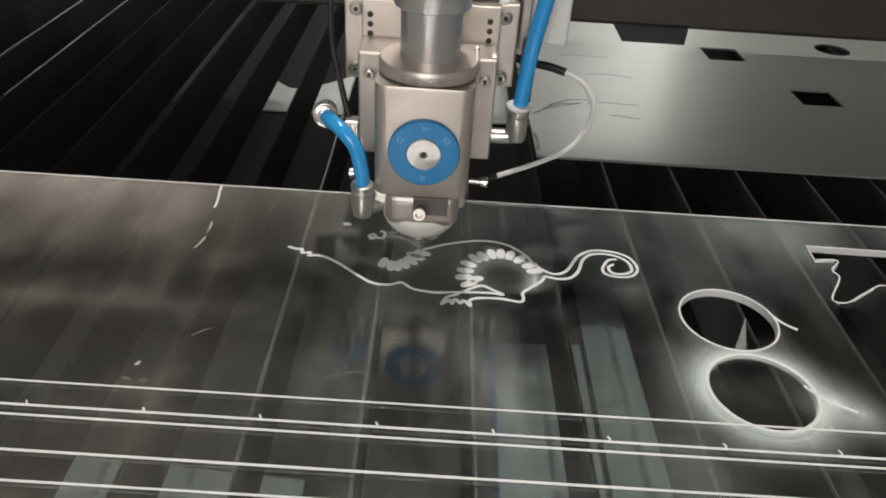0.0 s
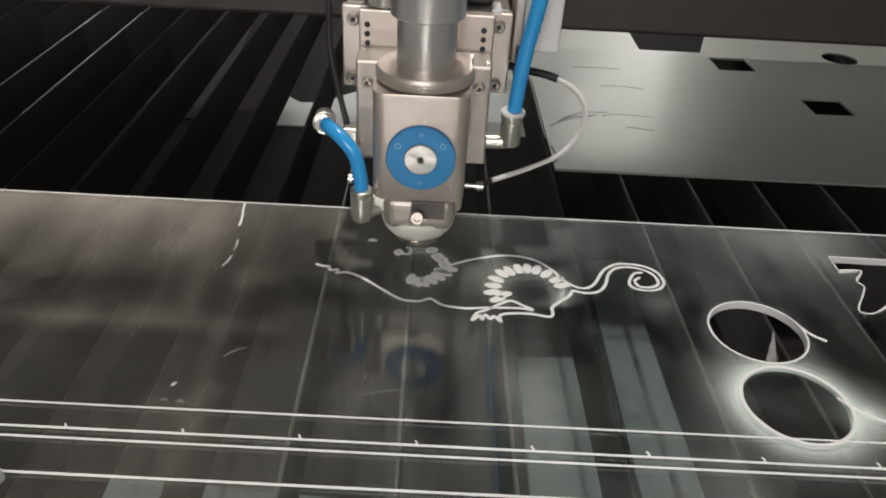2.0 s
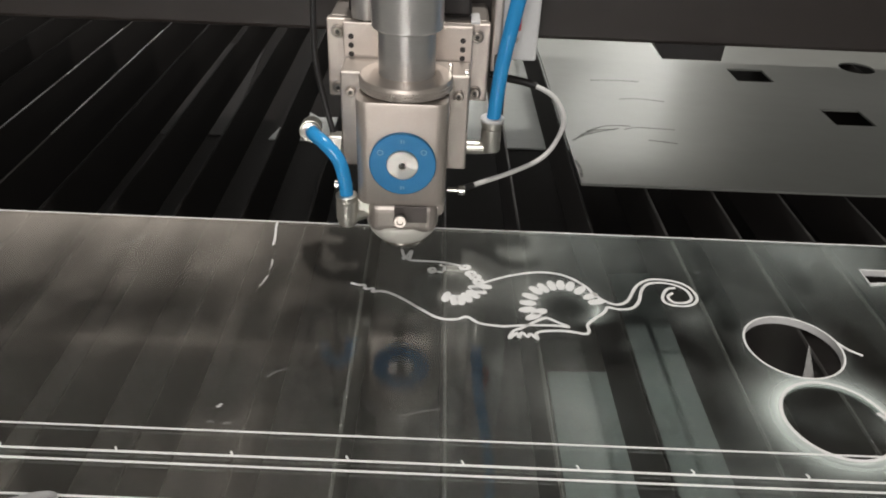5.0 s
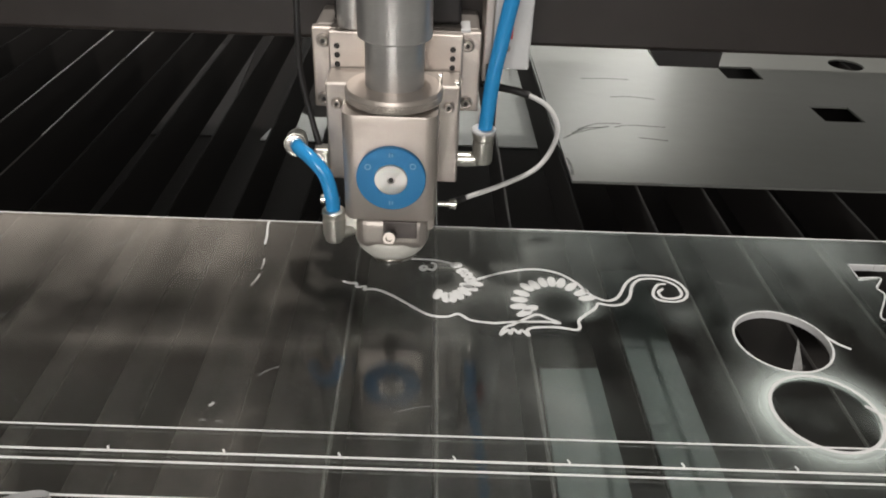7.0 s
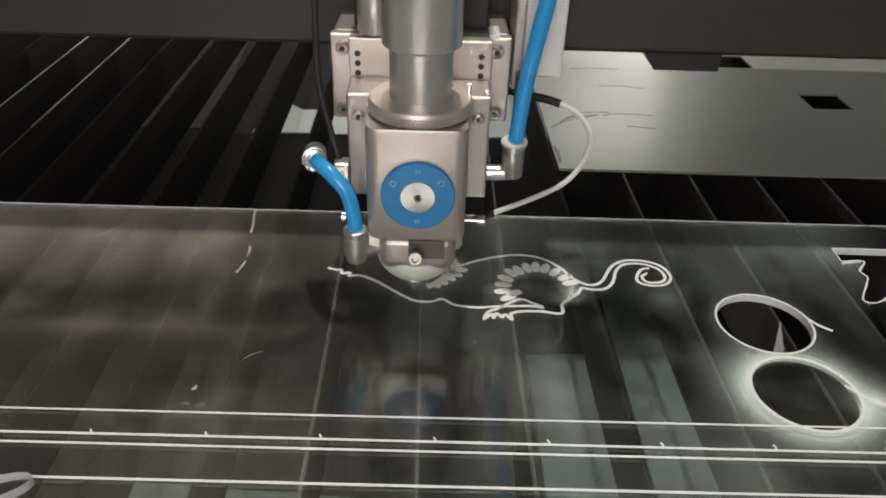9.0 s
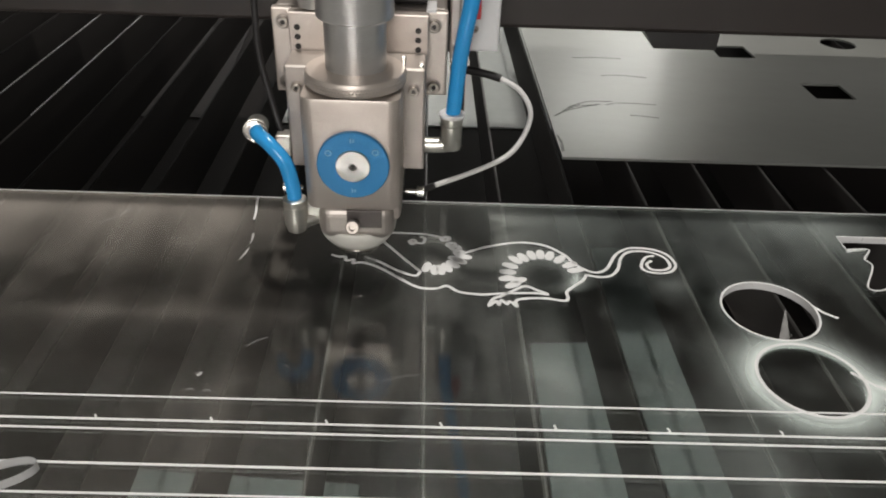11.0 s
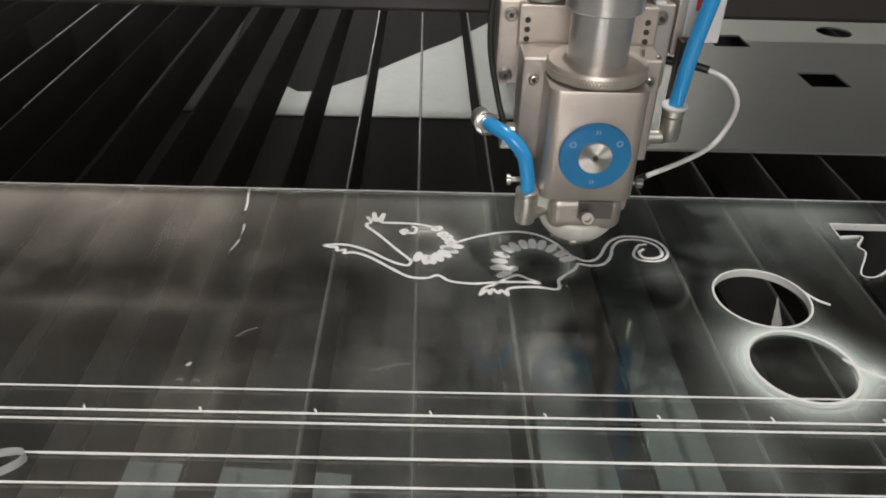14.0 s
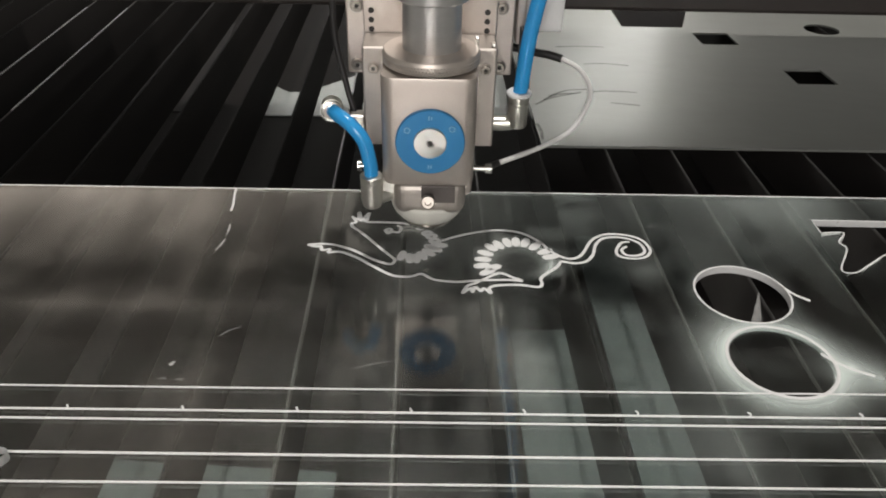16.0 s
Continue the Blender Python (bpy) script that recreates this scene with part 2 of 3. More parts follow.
    fac = maths("MAXIMUM", maths("MULTIPLY", maths("SUBTRACT", fac, 0.012), 1.2), 0.0)
    # brown reflection of the beam painted into the film, stronger towards low x
    reflected_brown = maths("MINIMUM", maths("MAXIMUM", maths("MULTIPLY_ADD", sep.outputs[0], -5.0, 0.35), 0.0), 1.0)
    fac = maths("ADD", fac, maths("MULTIPLY", reflected_brown, maths("MULTIPLY_ADD", cloud, 0.009, 0.0075)))
    # a faint reflected streak painted along the browned half
    band = maths("POWER", 2.718, maths("MULTIPLY", maths("ABSOLUTE", maths("SUBTRACT", sep.outputs[1], 0.334), 0.0), -160.0))
    west = maths("MINIMUM", maths("MAXIMUM", maths("MULTIPLY_ADD", sep.outputs[0], -9.0, -0.7), 0.0), 1.0)
    fac = maths("ADD", fac, maths("MULTIPLY", maths("MULTIPLY", band, west), maths("MULTIPLY", maths("POWER", wipe, 2.0), 0.13)))
    tint = n.new("ShaderNodeMix")
    tint.data_type = "RGBA"
    tint.inputs["A"].default_value, tint.inputs["B"].default_value = (0.74, 0.81, 0.785, 1), (0.82, 0.74, 0.67, 1)
    l.new(reflected_brown, tint.inputs["Factor"])
    l.new(tint.outputs["Result"], dust.inputs[0])
    l.new(maths("MINIMUM", fac, 0.85), mix.inputs[0])
    l.new(b.outputs[0], mix.inputs[1])
    l.new(dust.outputs[0], mix.inputs[2])
    l.new(mix.outputs[0], n["Material Output"].inputs[0])
    return m


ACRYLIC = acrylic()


# ---------------------------------------------------------------- mesh helpers
def mesh_of(bm, name, mat, smooth=False):
    me = bpy.data.meshes.new(name)
    bmesh.ops.recalc_face_normals(bm, faces=bm.faces)
    bm.to_mesh(me)
    bm.free()
    me.materials.append(mat)
    if smooth:
        for p in me.polygons:
            p.use_smooth = True
        me.set_sharp_from_angle(angle=radians(38))
    return me


def thing(name, bm=None, mat=None, label="", category="", group="", kind="", smooth=False):
    ob = new(name, mesh_of(bm, name, mat, smooth) if bm else None)
    return tagged(ob, label, category, group, kind)


def part(name, bm, mat, parent, label="", smooth=False):
    ob = new(name, mesh_of(bm, name, mat, smooth))
    ob.parent = parent
    if label:
        ob["label"] = label
    return ob


def block(x0, x1, y0, y1, z0, z1, bevel=0.0, bm=None, segments=2):
    own = bmesh.new()
    bmesh.ops.create_cube(own, size=1)
    for v in own.verts:
        v.co = Vector((x0 if v.co.x < 0 else x1, y0 if v.co.y < 0 else y1, z0 if v.co.z < 0 else z1))
    if bevel:
        bmesh.ops.bevel(own, geom=own.edges[:], offset=bevel, segments=segments, affect="EDGES", profile=0.5)
    return join(bm, own)


def join(bm, own):
    if bm is None:
        return own
    me = bpy.data.meshes.new("join")
    own.to_mesh(me)
    own.free()
    bm.from_mesh(me)
    bpy.data.meshes.remove(me)
    return bm


def turned(profile, at=(0, 0, 0), axis="Z", sides=40, bm=None):
    """A solid of revolution from (radius, height) pairs."""
    own = bmesh.new()
    rings = []
    for r, h in profile:
        rings.append([own.verts.new((max(r, 1e-5) * math.cos(2 * math.pi * k / sides), max(r, 1e-5) * math.sin(2 * math.pi * k / sides), h)) for k in range(sides)])
    for a, b in zip(rings, rings[1:]):
        for k in range(sides):
            own.faces.new((a[k], a[(k + 1) % sides], b[(k + 1) % sides], b[k]))
    own.faces.new(rings[0][::-1])
    own.faces.new(rings[-1])
    turn = {"Z": Matrix(), "Y": pose(0, 0, 0, 90, 0, 0), "X": pose(0, 0, 0, 0, 90, 0)}[axis] if isinstance(axis, str) else axis
    own.transform(Matrix.Translation(at) @ turn)
    return join(bm, own)


def smooth_path(points, steps=8, closed=False):
    """A Catmull-Rom curve through the points."""
    p = [Vector(q) for q in points]
    out = []
    n = len(p)
    for i in range(n if closed else n - 1):
        a, b, c, d = (p[(i + k) % n] if closed else p[min(max(i + k, 0), n - 1)] for k in (-1, 0, 1, 2))
        for s in range(steps):
            u = s / steps
            out.append(0.5 * (2 * b + (c - a) * u + (2 * a - 5 * b + 4 * c - d) * u * u + (3 * b - a - 3 * c + d) * u ** 3))
    out.append(p[0].copy() if closed else p[-1].copy())
    return out


def hose(points, radius, sides=14, bm=None, steps=8):
    own = bmesh.new()
    path = smooth_path(points, steps)
    rings, side = [], None
    for i, q in enumerate(path):
        d = (path[min(i + 1, len(path) - 1)] - path[max(i - 1, 0)]).normalized()
        side = (side - d * side.dot(d)).normalized() if side else d.orthogonal().normalized()
        up = d.cross(side)
        rings.append([own.verts.new(q + radius * (side * math.cos(a) + up * math.sin(a))) for a in (2 * math.pi * k / sides for k in range(sides))])
    for a, b in zip(rings, rings[1:]):
        for k in range(sides):
            own.faces.new((a[k], a[(k + 1) % sides], b[(k + 1) % sides], b[k]))
    own.faces.new(rings[0][::-1])
    own.faces.new(rings[-1])
    return join(bm, own)


def ribbon(path, width, z, depth=0.0003, bm=None, closed=False):
    """A low frosted bead along a path on the sheet."""
    own = bmesh.new()
    rows, n = [], len(path)
    for i, q in enumerate(path):
        d = path[(i + 1) % n if closed else min(i + 1, n - 1)] - path[i - 1 if closed or i else 0]
        d = Vector((d[0], d[1], 0))
        d = d.normalized() if d.length > 1e-9 else Vector((1, 0, 0))
        s = Vector((-d.y, d.x, 0)) * width / 2 * (1 + 0.22 * noise.noise(Vector((q[0] * 260, q[1] * 260, 3))))
        c = Vector((q[0], q[1], z))
        rows.append([own.verts.new(c - s), own.verts.new(c - s * 0.6 + Vector((0, 0, depth))), own.verts.new(c + s * 0.6 + Vector((0, 0, depth))), own.verts.new(c + s)])
    pairs = list(zip(rows, rows[1:])) + ([(rows[-1], rows[0])] if closed else [])
    for a, b in pairs:
        for k in range(4):
            own.faces.new((a[k], a[(k + 1) % 4], b[(k + 1) % 4], b[k]))
    if not closed:
        own.faces.new(rows[0][::-1])
        own.faces.new(rows[-1])
    return join(bm, own)


def slab(outline, holes, z0, z1):
    """A flat plate with openings that go through it."""
    bm = bmesh.new()
    edges = []
    for loop in (outline, *holes):
        vs = [bm.verts.new((x, y, z1)) for x, y in loop]
        edges += [bm.edges.new((vs[i], vs[(i + 1) % len(vs)])) for i in range(len(vs))]
    bmesh.ops.triangle_fill(bm, use_beauty=True, use_dissolve=False, edges=edges)
    faces = bm.faces[:]
    ext = bmesh.ops.extrude_face_region(bm, geom=faces)
    bmesh.ops.translate(bm, vec=(0, 0, z0 - z1), verts=[v for v in ext["geom"] if isinstance(v, bmesh.types.BMVert)])
    return bm


def ring(cx, cy, r, n=64):
    return [(cx + r * math.cos(2 * math.pi * k / n), cy + r * math.sin(2 * math.pi * k / n)) for k in range(n)]


def wall_along(loop, z0, z1, closed=True, inset=0.0):
    bm = bmesh.new()
    rows = [(bm.verts.new((x, y, z0)), bm.verts.new((x, y, z1))) for x, y in loop]
    for a, b in list(zip(rows, rows[1:])) + ([(rows[-1], rows[0])] if closed else []):
        bm.faces.new((a[0], b[0], b[1], a[1]))
    return bm


# ---------------------------------------------------------------- the hall and the machine
def room():
    south = block(-4, -1.45, -4.15, -4.0, -0.9, 3.2)
    for b in ((0.95, 4, -4.15, -4.0, -0.9, 3.2), (-1.45, 0.95, -4.15, -4.0, -0.9, 0.95), (-1.45, 0.95, -4.15, -4.0, 2.45, 3.2)):
        block(*b, bm=south)
    thing("wall_south", south, WALL_PALE, "pale unseen workshop wall with an added window opening", "wall", kind="structure")
    for name, b in (("wall_north", (-4, 4, 6.0, 6.15, -0.9, 3.2)),
                    ("wall_west", (-4.15, -4, -4.15, 6.15, -0.9, 3.2)), ("wall_east", (4, 4.15, -4.15, 6.15, -0.9, 3.2))):
        thing(name, block(*b), WALL, "plain dusty grey workshop wall", "wall", kind="structure")
    thing("floor", block(-4.15, 4.15, -4.15, 6.15, -1.0, -0.9), FLOORM, "grey concrete workshop floor", "floor", kind="structure")
    thing("ceiling", block(-4.15, 4.15, -4.15, 6.15, 3.2, 3.3), ROOF, "plain grey workshop ceiling", "ceiling", kind="structure")


room()
# unseen frame added round the frontal fill lamp
win = thing("added_window_1", label="wide unseen workshop window with a grey frame", category="window", kind="structure")
for nm, b in (("window_sill", (-1.45, 0.95, -4.12, -3.99, 0.95, 1.0)), ("window_frame", (-1.45, 0.95, -4.10, -4.02, 2.40, 2.45)), ("window_frame", (-1.45, -1.40, -4.10, -4.02, 1.0, 2.40)), ("window_frame", (0.90, 0.95, -4.10, -4.02, 1.0, 2.40))):
    part(nm, block(*b, 0.004), MACHINE, win)

far_win = thing("window_2", label="workshop window with a grey frame", category="window", kind="structure")
for nm, b in (("window_sill", (0.95, 1.85, 5.94, 5.998, 1.23, 1.28)), ("window_frame", (0.95, 1.85, 5.95, 5.998, 2.42, 2.47)), ("window_frame", (0.95, 0.99, 5.95, 5.998, 1.28, 2.42)), ("window_frame", (1.81, 1.85, 5.95, 5.998, 1.28, 2.42))):
    part(nm, block(*b, 0.004), MACHINE, far_win)
third_win = thing("window_3", label="wide unseen workshop window with a grey frame", category="window", kind="structure")
for nm, b in (("window_sill", (-1.15, 0.25, 5.94, 5.998, 0.73, 0.78)), ("window_frame", (-1.15, 0.25, 5.95, 5.998, 1.92, 1.97)), ("window_frame", (-1.15, -1.11, 5.95, 5.998, 0.78, 1.92)), ("window_frame", (0.21, 0.25, 5.95, 5.998, 0.78, 1.92))):
    part(nm, block(*b, 0.004), MACHINE, third_win)

# unseen frame added round the side fill lamp
side_fill_frame = thing("added_window_4", label="added window frame round the side fill lamp", category="window", kind="structure")
for nm, b in (("window_sill", (3.94, 3.998, 2.55, 3.85, 1.13, 1.18)), ("window_frame", (3.95, 3.998, 2.55, 3.85, 2.22, 2.27)), ("window_frame", (3.95, 3.998, 2.55, 2.59, 1.18, 2.22)), ("window_frame", (3.95, 3.998, 3.81, 3.85, 1.18, 2.22))):
    part(nm, block(*b, 0.004), MACHINE, side_fill_frame)

bed = thing("machine_bed", label="grey painted laser cutter bed with a sooty tray", category="machine")
part("tray_floor", block(-1.02, 1.02, -0.33, 1.62, -0.114, -0.101, 0.002), SOOT, bed, "sooty black tray floor")
for nm, b in (("side_rail", (-1.10, -1.02, -0.41, 1.70, -0.13, -0.012)), ("side_rail", (1.02, 1.10, -0.41, 1.70, -0.13, -0.012)),
              ("end_rail", (-1.02, 1.02, -0.41, -0.33, -0.13, -0.012)), ("end_rail", (-1.02, 1.02, 1.62, 1.70, -0.13, -0.012))):
    part(nm, block(*b, 0.004), MACHINE, bed)
part("base", block(-1.06, 1.06, -0.37, 1.66, -0.9, -0.114, 0.006), MACHINE, bed)

# knife-edged slats, turned about one degree against the sheet
SLAT_PITCH, SLAT_FIRST = 0.0557, -0.0355
slat_body = block(-0.0011, 0.0011, -0.83, 1.10, -0.055, -0.0062)
slat_me = mesh_of(slat_body, "slat", SLAT)
edge_bm = block(-0.0009, 0.0009, -0.83, 1.10, -0.0062, -0.0051, 0.0003, segments=1)
dull_me = mesh_of(edge_bm, "knife_edge", SLAT_SOOTY)
lit_me = mesh_of(block(-0.0006, 0.0006, -0.83, 1.10, -0.0062, -0.0051, 0.0003, segments=1), "knife_edge", SLAT_LIT_EDGE)
glint_me = mesh_of(block(-0.0006, 0.0006, 0.115, 0.43, -0.0062, -0.0051, 0.0003, segments=1), "knife_edge", SLAT_GLINT_EDGE)
for k in range(-17, 18):
    s = tagged(new("slat", slat_me), "sooty steel support slat standing on edge", "slat", "support slats of the cutting bed")
    x = SLAT_FIRST + SLAT_PITCH * k if k >= 0 else SLAT_FIRST - 0.0535 + 0.0501 * (k + 1)
    s.matrix_world = pose(x + 0.0003 * math.sin(k * 2.3), 0.5, 0, 0, 0.6 * math.sin(k * 1.7), 0.9)
    # edge tone is picked per slat to paint where light catches
    e = new("knife_edge", glint_me if k in (-8, -7) else lit_me if k in (-1, 0, 1, 3, 4, 5, 6, 7) else dull_me)
    e.parent = s
for nm, y in (("cross_bearer", -0.30), ("cross_bearer", 1.57)):
    thing(nm, block(-1.02, 1.02, y - 0.012, y + 0.012, -0.101, -0.0555, 0.002), SOOT, "sooty steel bearer under the slats", "bearer")

# ---------------------------------------------------------------- the metal plate on the slats behind
def square(cx, cy, s, turn):
    c, d = math.cos(radians(turn)) * s / 2, math.sin(radians(turn)) * s / 2
    return [(cx - c + d, cy - d - c), (cx + c + d, cy + d - c), (cx + c - d, cy + d + c), (cx - c - d, cy - d + c)]


plate_out = [(0.077, 0.557), (0.92, 0.5585), (0.92, 1.02), (0.070, 1.02)]
thing("metal_plate", slab(plate_out, [square(0.3125, 0.8465, 0.042, 1), square(0.3745, 0.728, 0.0415, 1), ring(0.456, 0.889, 0.0205, 40)], -0.0051, -0.003),
      PLATE, "thin galvanised steel plate with cut-out holes on the slats", "metal plate")

# grime on the plate
for pts in (((0.090, 0.655), (0.105, 0.668), (0.125, 0.672)), ((0.096, 0.664), (0.118, 0.680), (0.142, 0.682)), ((0.121, 0.807), (0.145, 0.810), (0.175, 0.809)), ((0.144, 0.753), (0.165, 0.756), (0.191, 0.751)), ((0.134, 0.673), (0.150, 0.679), (0.184, 0.677)), ((0.153, 0.650), (0.165, 0.648), (0.179, 0.645)), ((0.081, 0.643), (0.098, 0.659), (0.129, 0.675)), ((0.078, 0.600), (0.080, 0.585), (0.079, 0.568))):
    thing("grime_streak", ribbon(smooth_path([(x, y, 0) for x, y in pts], 6), 0.0024, -0.0029, 0.0001), GRIME, "dark greasy streak on the steel plate", "stain", "streaks on the steel plate")

# scrap pieces on the tray under the slats
thing("scrap_plate", slab([(-0.98, 0.816), (-0.30, 0.832), (-0.33, 1.18), (-0.95, 1.20)], [], -0.1008, -0.0993), SCRAP_SOOTY, "soot-blackened sheet offcut lying on the tray", "scrap plate", "offcuts under the slats")
for i, outline in enumerate(([(-0.250, 0.826), (0.30, 0.832), (0.30, 1.3), (0.10, 1.30), (0.055, 1.20), (0.0, 1.115), (-0.05, 1.055), (-0.12, 0.96), (-0.176, 0.90), (-0.20, 0.898), (-0.231, 0.929)],
                [(-0.222, 0.06), (-0.07, 0.05), (-0.07, 0.293), (-0.20, 0.300), (-0.218, 0.300)],
                # cut short at y 0.43 to draw the gantry's shadow edge
                [(0.047, 0.03), (0.112, 0.03), (0.112, 0.432), (0.047, 0.428)],
                [(0.116, 0.02), (0.34, 0.02), (0.34, 0.235), (0.177, 0.24), (0.1765, 0.570), (0.116, 0.562)])):
    thing("scrap_plate", slab(outline, [], -0.1008, -0.0993), SCRAP if i else SCRAP_LIT, "pale grey sheet offcut lying on the sooty tray", "scrap plate", "offcuts under the slats")

thing("scrap_plate", slab([(-0.06, 0.045), (0.043, 0.045), (0.043, 0.548), (0.01, 0.556), (-0.06, 0.55)], [], -0.1008, -0.0993), SCRAP_SOOTY, "soot-blackened sheet offcut lying on the tray", "scrap plate", "offcuts under the slats")

# ---------------------------------------------------------------- the acrylic sheet
SHEET_T = 0.0048
FAR = 0.4705
wave = smooth_path([(0.2542, 0.4208, 0), (0.2700, 0.4213, 0), (0.2618, 0.4100, 0), (0.2635, 0.4030, 0), (0.2596, 0.3950, 0), (0.2486, 0.3768, 0), (0.2567, 0.3742, 0), (0.2720, 0.3851, 0), (0.2877, 0.3957, 0), (0.296, 0.3925, 0), (0.31, 0.405, 0), (0.345, 0.405, 0)], 5)
tee = [(0.2546, 0.4373)] + [(p.x, p.y) for p in wave] + [(0.36, 0.418), (0.36, 0.4366)]
hole_a, hole_b = ring(*HOLE_A, HOLE_R), ring(*HOLE_B, HOLE_R)
sheet = thing("acrylic_sheet", label="clear acrylic sheet with white laser-cut lines and holes", category="acrylic sheet")
SX0, SX1, SY0 = -0.78, 0.86, -0.10
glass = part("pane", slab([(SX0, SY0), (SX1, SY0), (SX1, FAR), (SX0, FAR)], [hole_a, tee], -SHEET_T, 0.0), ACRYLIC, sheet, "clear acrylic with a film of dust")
glass.visible_shadow = False
part("far_edge", block(SX0, SX1, FAR + 0.0002, FAR + 0.0008, -SHEET_T, -0.0002), FROST, sheet, "white frosted sawn edge")


part("edge_bead", ribbon([Vector((SX0 + (SX1 - SX0) * k / 90, FAR - 0.0004, 0)) for k in range(91)], 0.0011, 0.0001), FROST, sheet)


def inside(loop, cx, cy, by):
    out = []
    for x, y in loop:
        d = math.hypot(x - cx, y - cy)
        out.append((x + (cx - x) / d * by, y + (cy - y) / d * by))
    return out


part("hole_wall", wall_along(inside(hole_a, *HOLE_A, 0.0002), -SHEET_T, 0.0), FROST, sheet, "white frosted wall of a round cut-out")
part("hole_rim", ribbon([Vector((x, y, 0)) for x, y in inside(hole_a, *HOLE_A, -0.0004)], 0.0013, 0.0001, 0.0002, closed=True), FROST, sheet)
# the second disc is cut round but still lies in the sheet
part("disc_cut", ribbon([Vector((x, y, 0)) for x, y in inside(hole_b, *HOLE_B, -0.0004)], 0.0021, 0.0001, 0.0002, closed=True), FROST, sheet, "white laser-cut ring round a disc")
part("cut_foot", ribbon([Vector((x, y, 0)) for x, y in inside(hole_b, *HOLE_B, 0.0004)], 0.0014, -SHEET_T - 0.0004, 0.0002, closed=True), SMEAR, sheet)
part("cutout_wall", wall_along([(x, y) for x, y in inside(tee, 0.31, 0.412, 0.0003)], -SHEET_T, 0.0), FROST, sheet, "white frosted wall of a shaped cut-out")
part("cutout_rim", ribbon([Vector((x, y, 0)) for x, y in inside(tee, 0.31, 0.412, -0.0003)], 0.0011, 0.0001, 0.0002, closed=True), FROST, sheet)

# straight cuts along the near side
for y, w in ((0.2653, 0.0012), (0.2490, 0.0015), (0.2430, 0.0014), (0.2223, 0.0015), (0.2057, 0.0013)):
    run = [Vector((SX0 + (SX1 - SX0) * k / 120, y + 0.00035 * math.sin(k * 0.09 + y * 900) - 0.0009 * (k / 120 - 0.5), 0)) for k in range(121)]
    part("straight_cut", ribbon(run, w, 0.0001), FROST, sheet, "white laser-cut line")
    part("cut_foot", ribbon(run, 0.0011, -SHEET_T - 0.0004, 0.0002), KERF_FOOT, sheet)
for k in range(-6, 7):
    x, y = 0.0328 + 0.0561 * k, 0.2490
    part("pierce_mark", ribbon([Vector((x, y, 0)), Vector((x + 0.0006, y + 0.0014, 0)), Vector((x - 0.0004, y + 0.0030, 0))], 0.0011, 0.0002), FROST, sheet)
part("lead_in", ribbon(smooth_path([(0.2035, 0.3560, 0), (0.208, 0.3490, 0), (0.2145, 0.3440, 0)], 5), 0.0020, 0.0001), FROST, sheet)
part("lead_in", ribbon(smooth_path([(0.2005, 0.2965, 0), (0.2065, 0.2890, 0), (0.2135, 0.2835, 0), (0.222, 0.279, 0)], 5), 0.0023, 0.0001), FROST, sheet)

part("pierce_mark", ribbon(smooth_path([(-0.0640, 0.4275, 0), (-0.0615, 0.4290, 0), (-0.0590, 0.4272, 0)], 4), 0.0030, 0.0001), FROST, sheet)

# the lizard outline; the stretches that the beam cuts during the shot are keyed in motions()
STROKE_W = 0.0021
LIZARD = {
    "back_and_tail": ((-9, 403), (8, 412), (29, 418), (46, 415), (58, 404), (64, 393), (74, 385), (83, 389), (91, 404), (97, 411), (105, 415), (118, 414), (127, 408), (130, 397), (126, 389), (118, 386), (109, 388), (107, 394), (112, 404), (118, 406)),
    "tail_underside": ((69, 382), (77, 380), (85, 382), (91, 390), (95, 402), (102, 410), (114, 411), (124, 405), (126, 395), (121, 390), (113, 390), (111, 396), (115, 400)),
    "rump": ((69, 382), (66, 376), (59, 369), (54, 363), (54, 357), (51, 354), (40, 356), (26, 355), (21, 352)),
    "toes": ((21, 352), (22, 347), (18, 352), (16, 349), (13, 353), (11, 348), (10, 352), (5, 347), (8, 354), (13, 357)),
    "thigh": ((13, 357), (22, 364), (29, 368), (36, 364), (42, 360), (34, 361), (16, 360), (2, 358)),
    "belly": ((2, 358), (-12, 360), (-20, 366), (-27, 363), (-38, 364), (-50, 373), (-62, 383), (-73, 389), (-81, 388)),
    "fingers": ((-81, 388), (-80, 392), (-85, 391), (-86, 395), (-90, 395), (-95, 397)),
    "eye": ((-46, 415), (-43, 418), (-41, 416), (-43, 412), (-45, 415), (-40, 414), (-36, 414), (-35, 420), (-38, 422)),
}


def stroke(name, path, label=""):
    ob = part(name, ribbon(path, STROKE_W, 0.0001), FROST, sheet, label)
    foot = new("cut_foot", mesh_of(ribbon(path, 0.0013, -SHEET_T - 0.0004, 0.0002), "cut_foot", KERF_FOOT))
    foot.parent = ob
    return ob


for nm, pts in LIZARD.items():
    stroke(nm, smooth_path([(x / 1000, y / 1000, 0) for x, y in pts], 6), "white laser-cut stroke of a lizard outline")


def petal(cx, cy, turn, a=0.0043, b=0.0014):
    c, s = math.cos(radians(turn)), math.sin(radians(turn))
    loop = [Vector((cx + a * math.cos(u) * c - b * math.sin(u) * s, cy + a * math.cos(u) * s + b * math.sin(u) * c, 0)) for u in (2 * math.pi * k / 16 for k in range(16))]
    return part("scale_cut", ribbon(loop, 0.0030, 0.0001, closed=True), FROST, sheet)


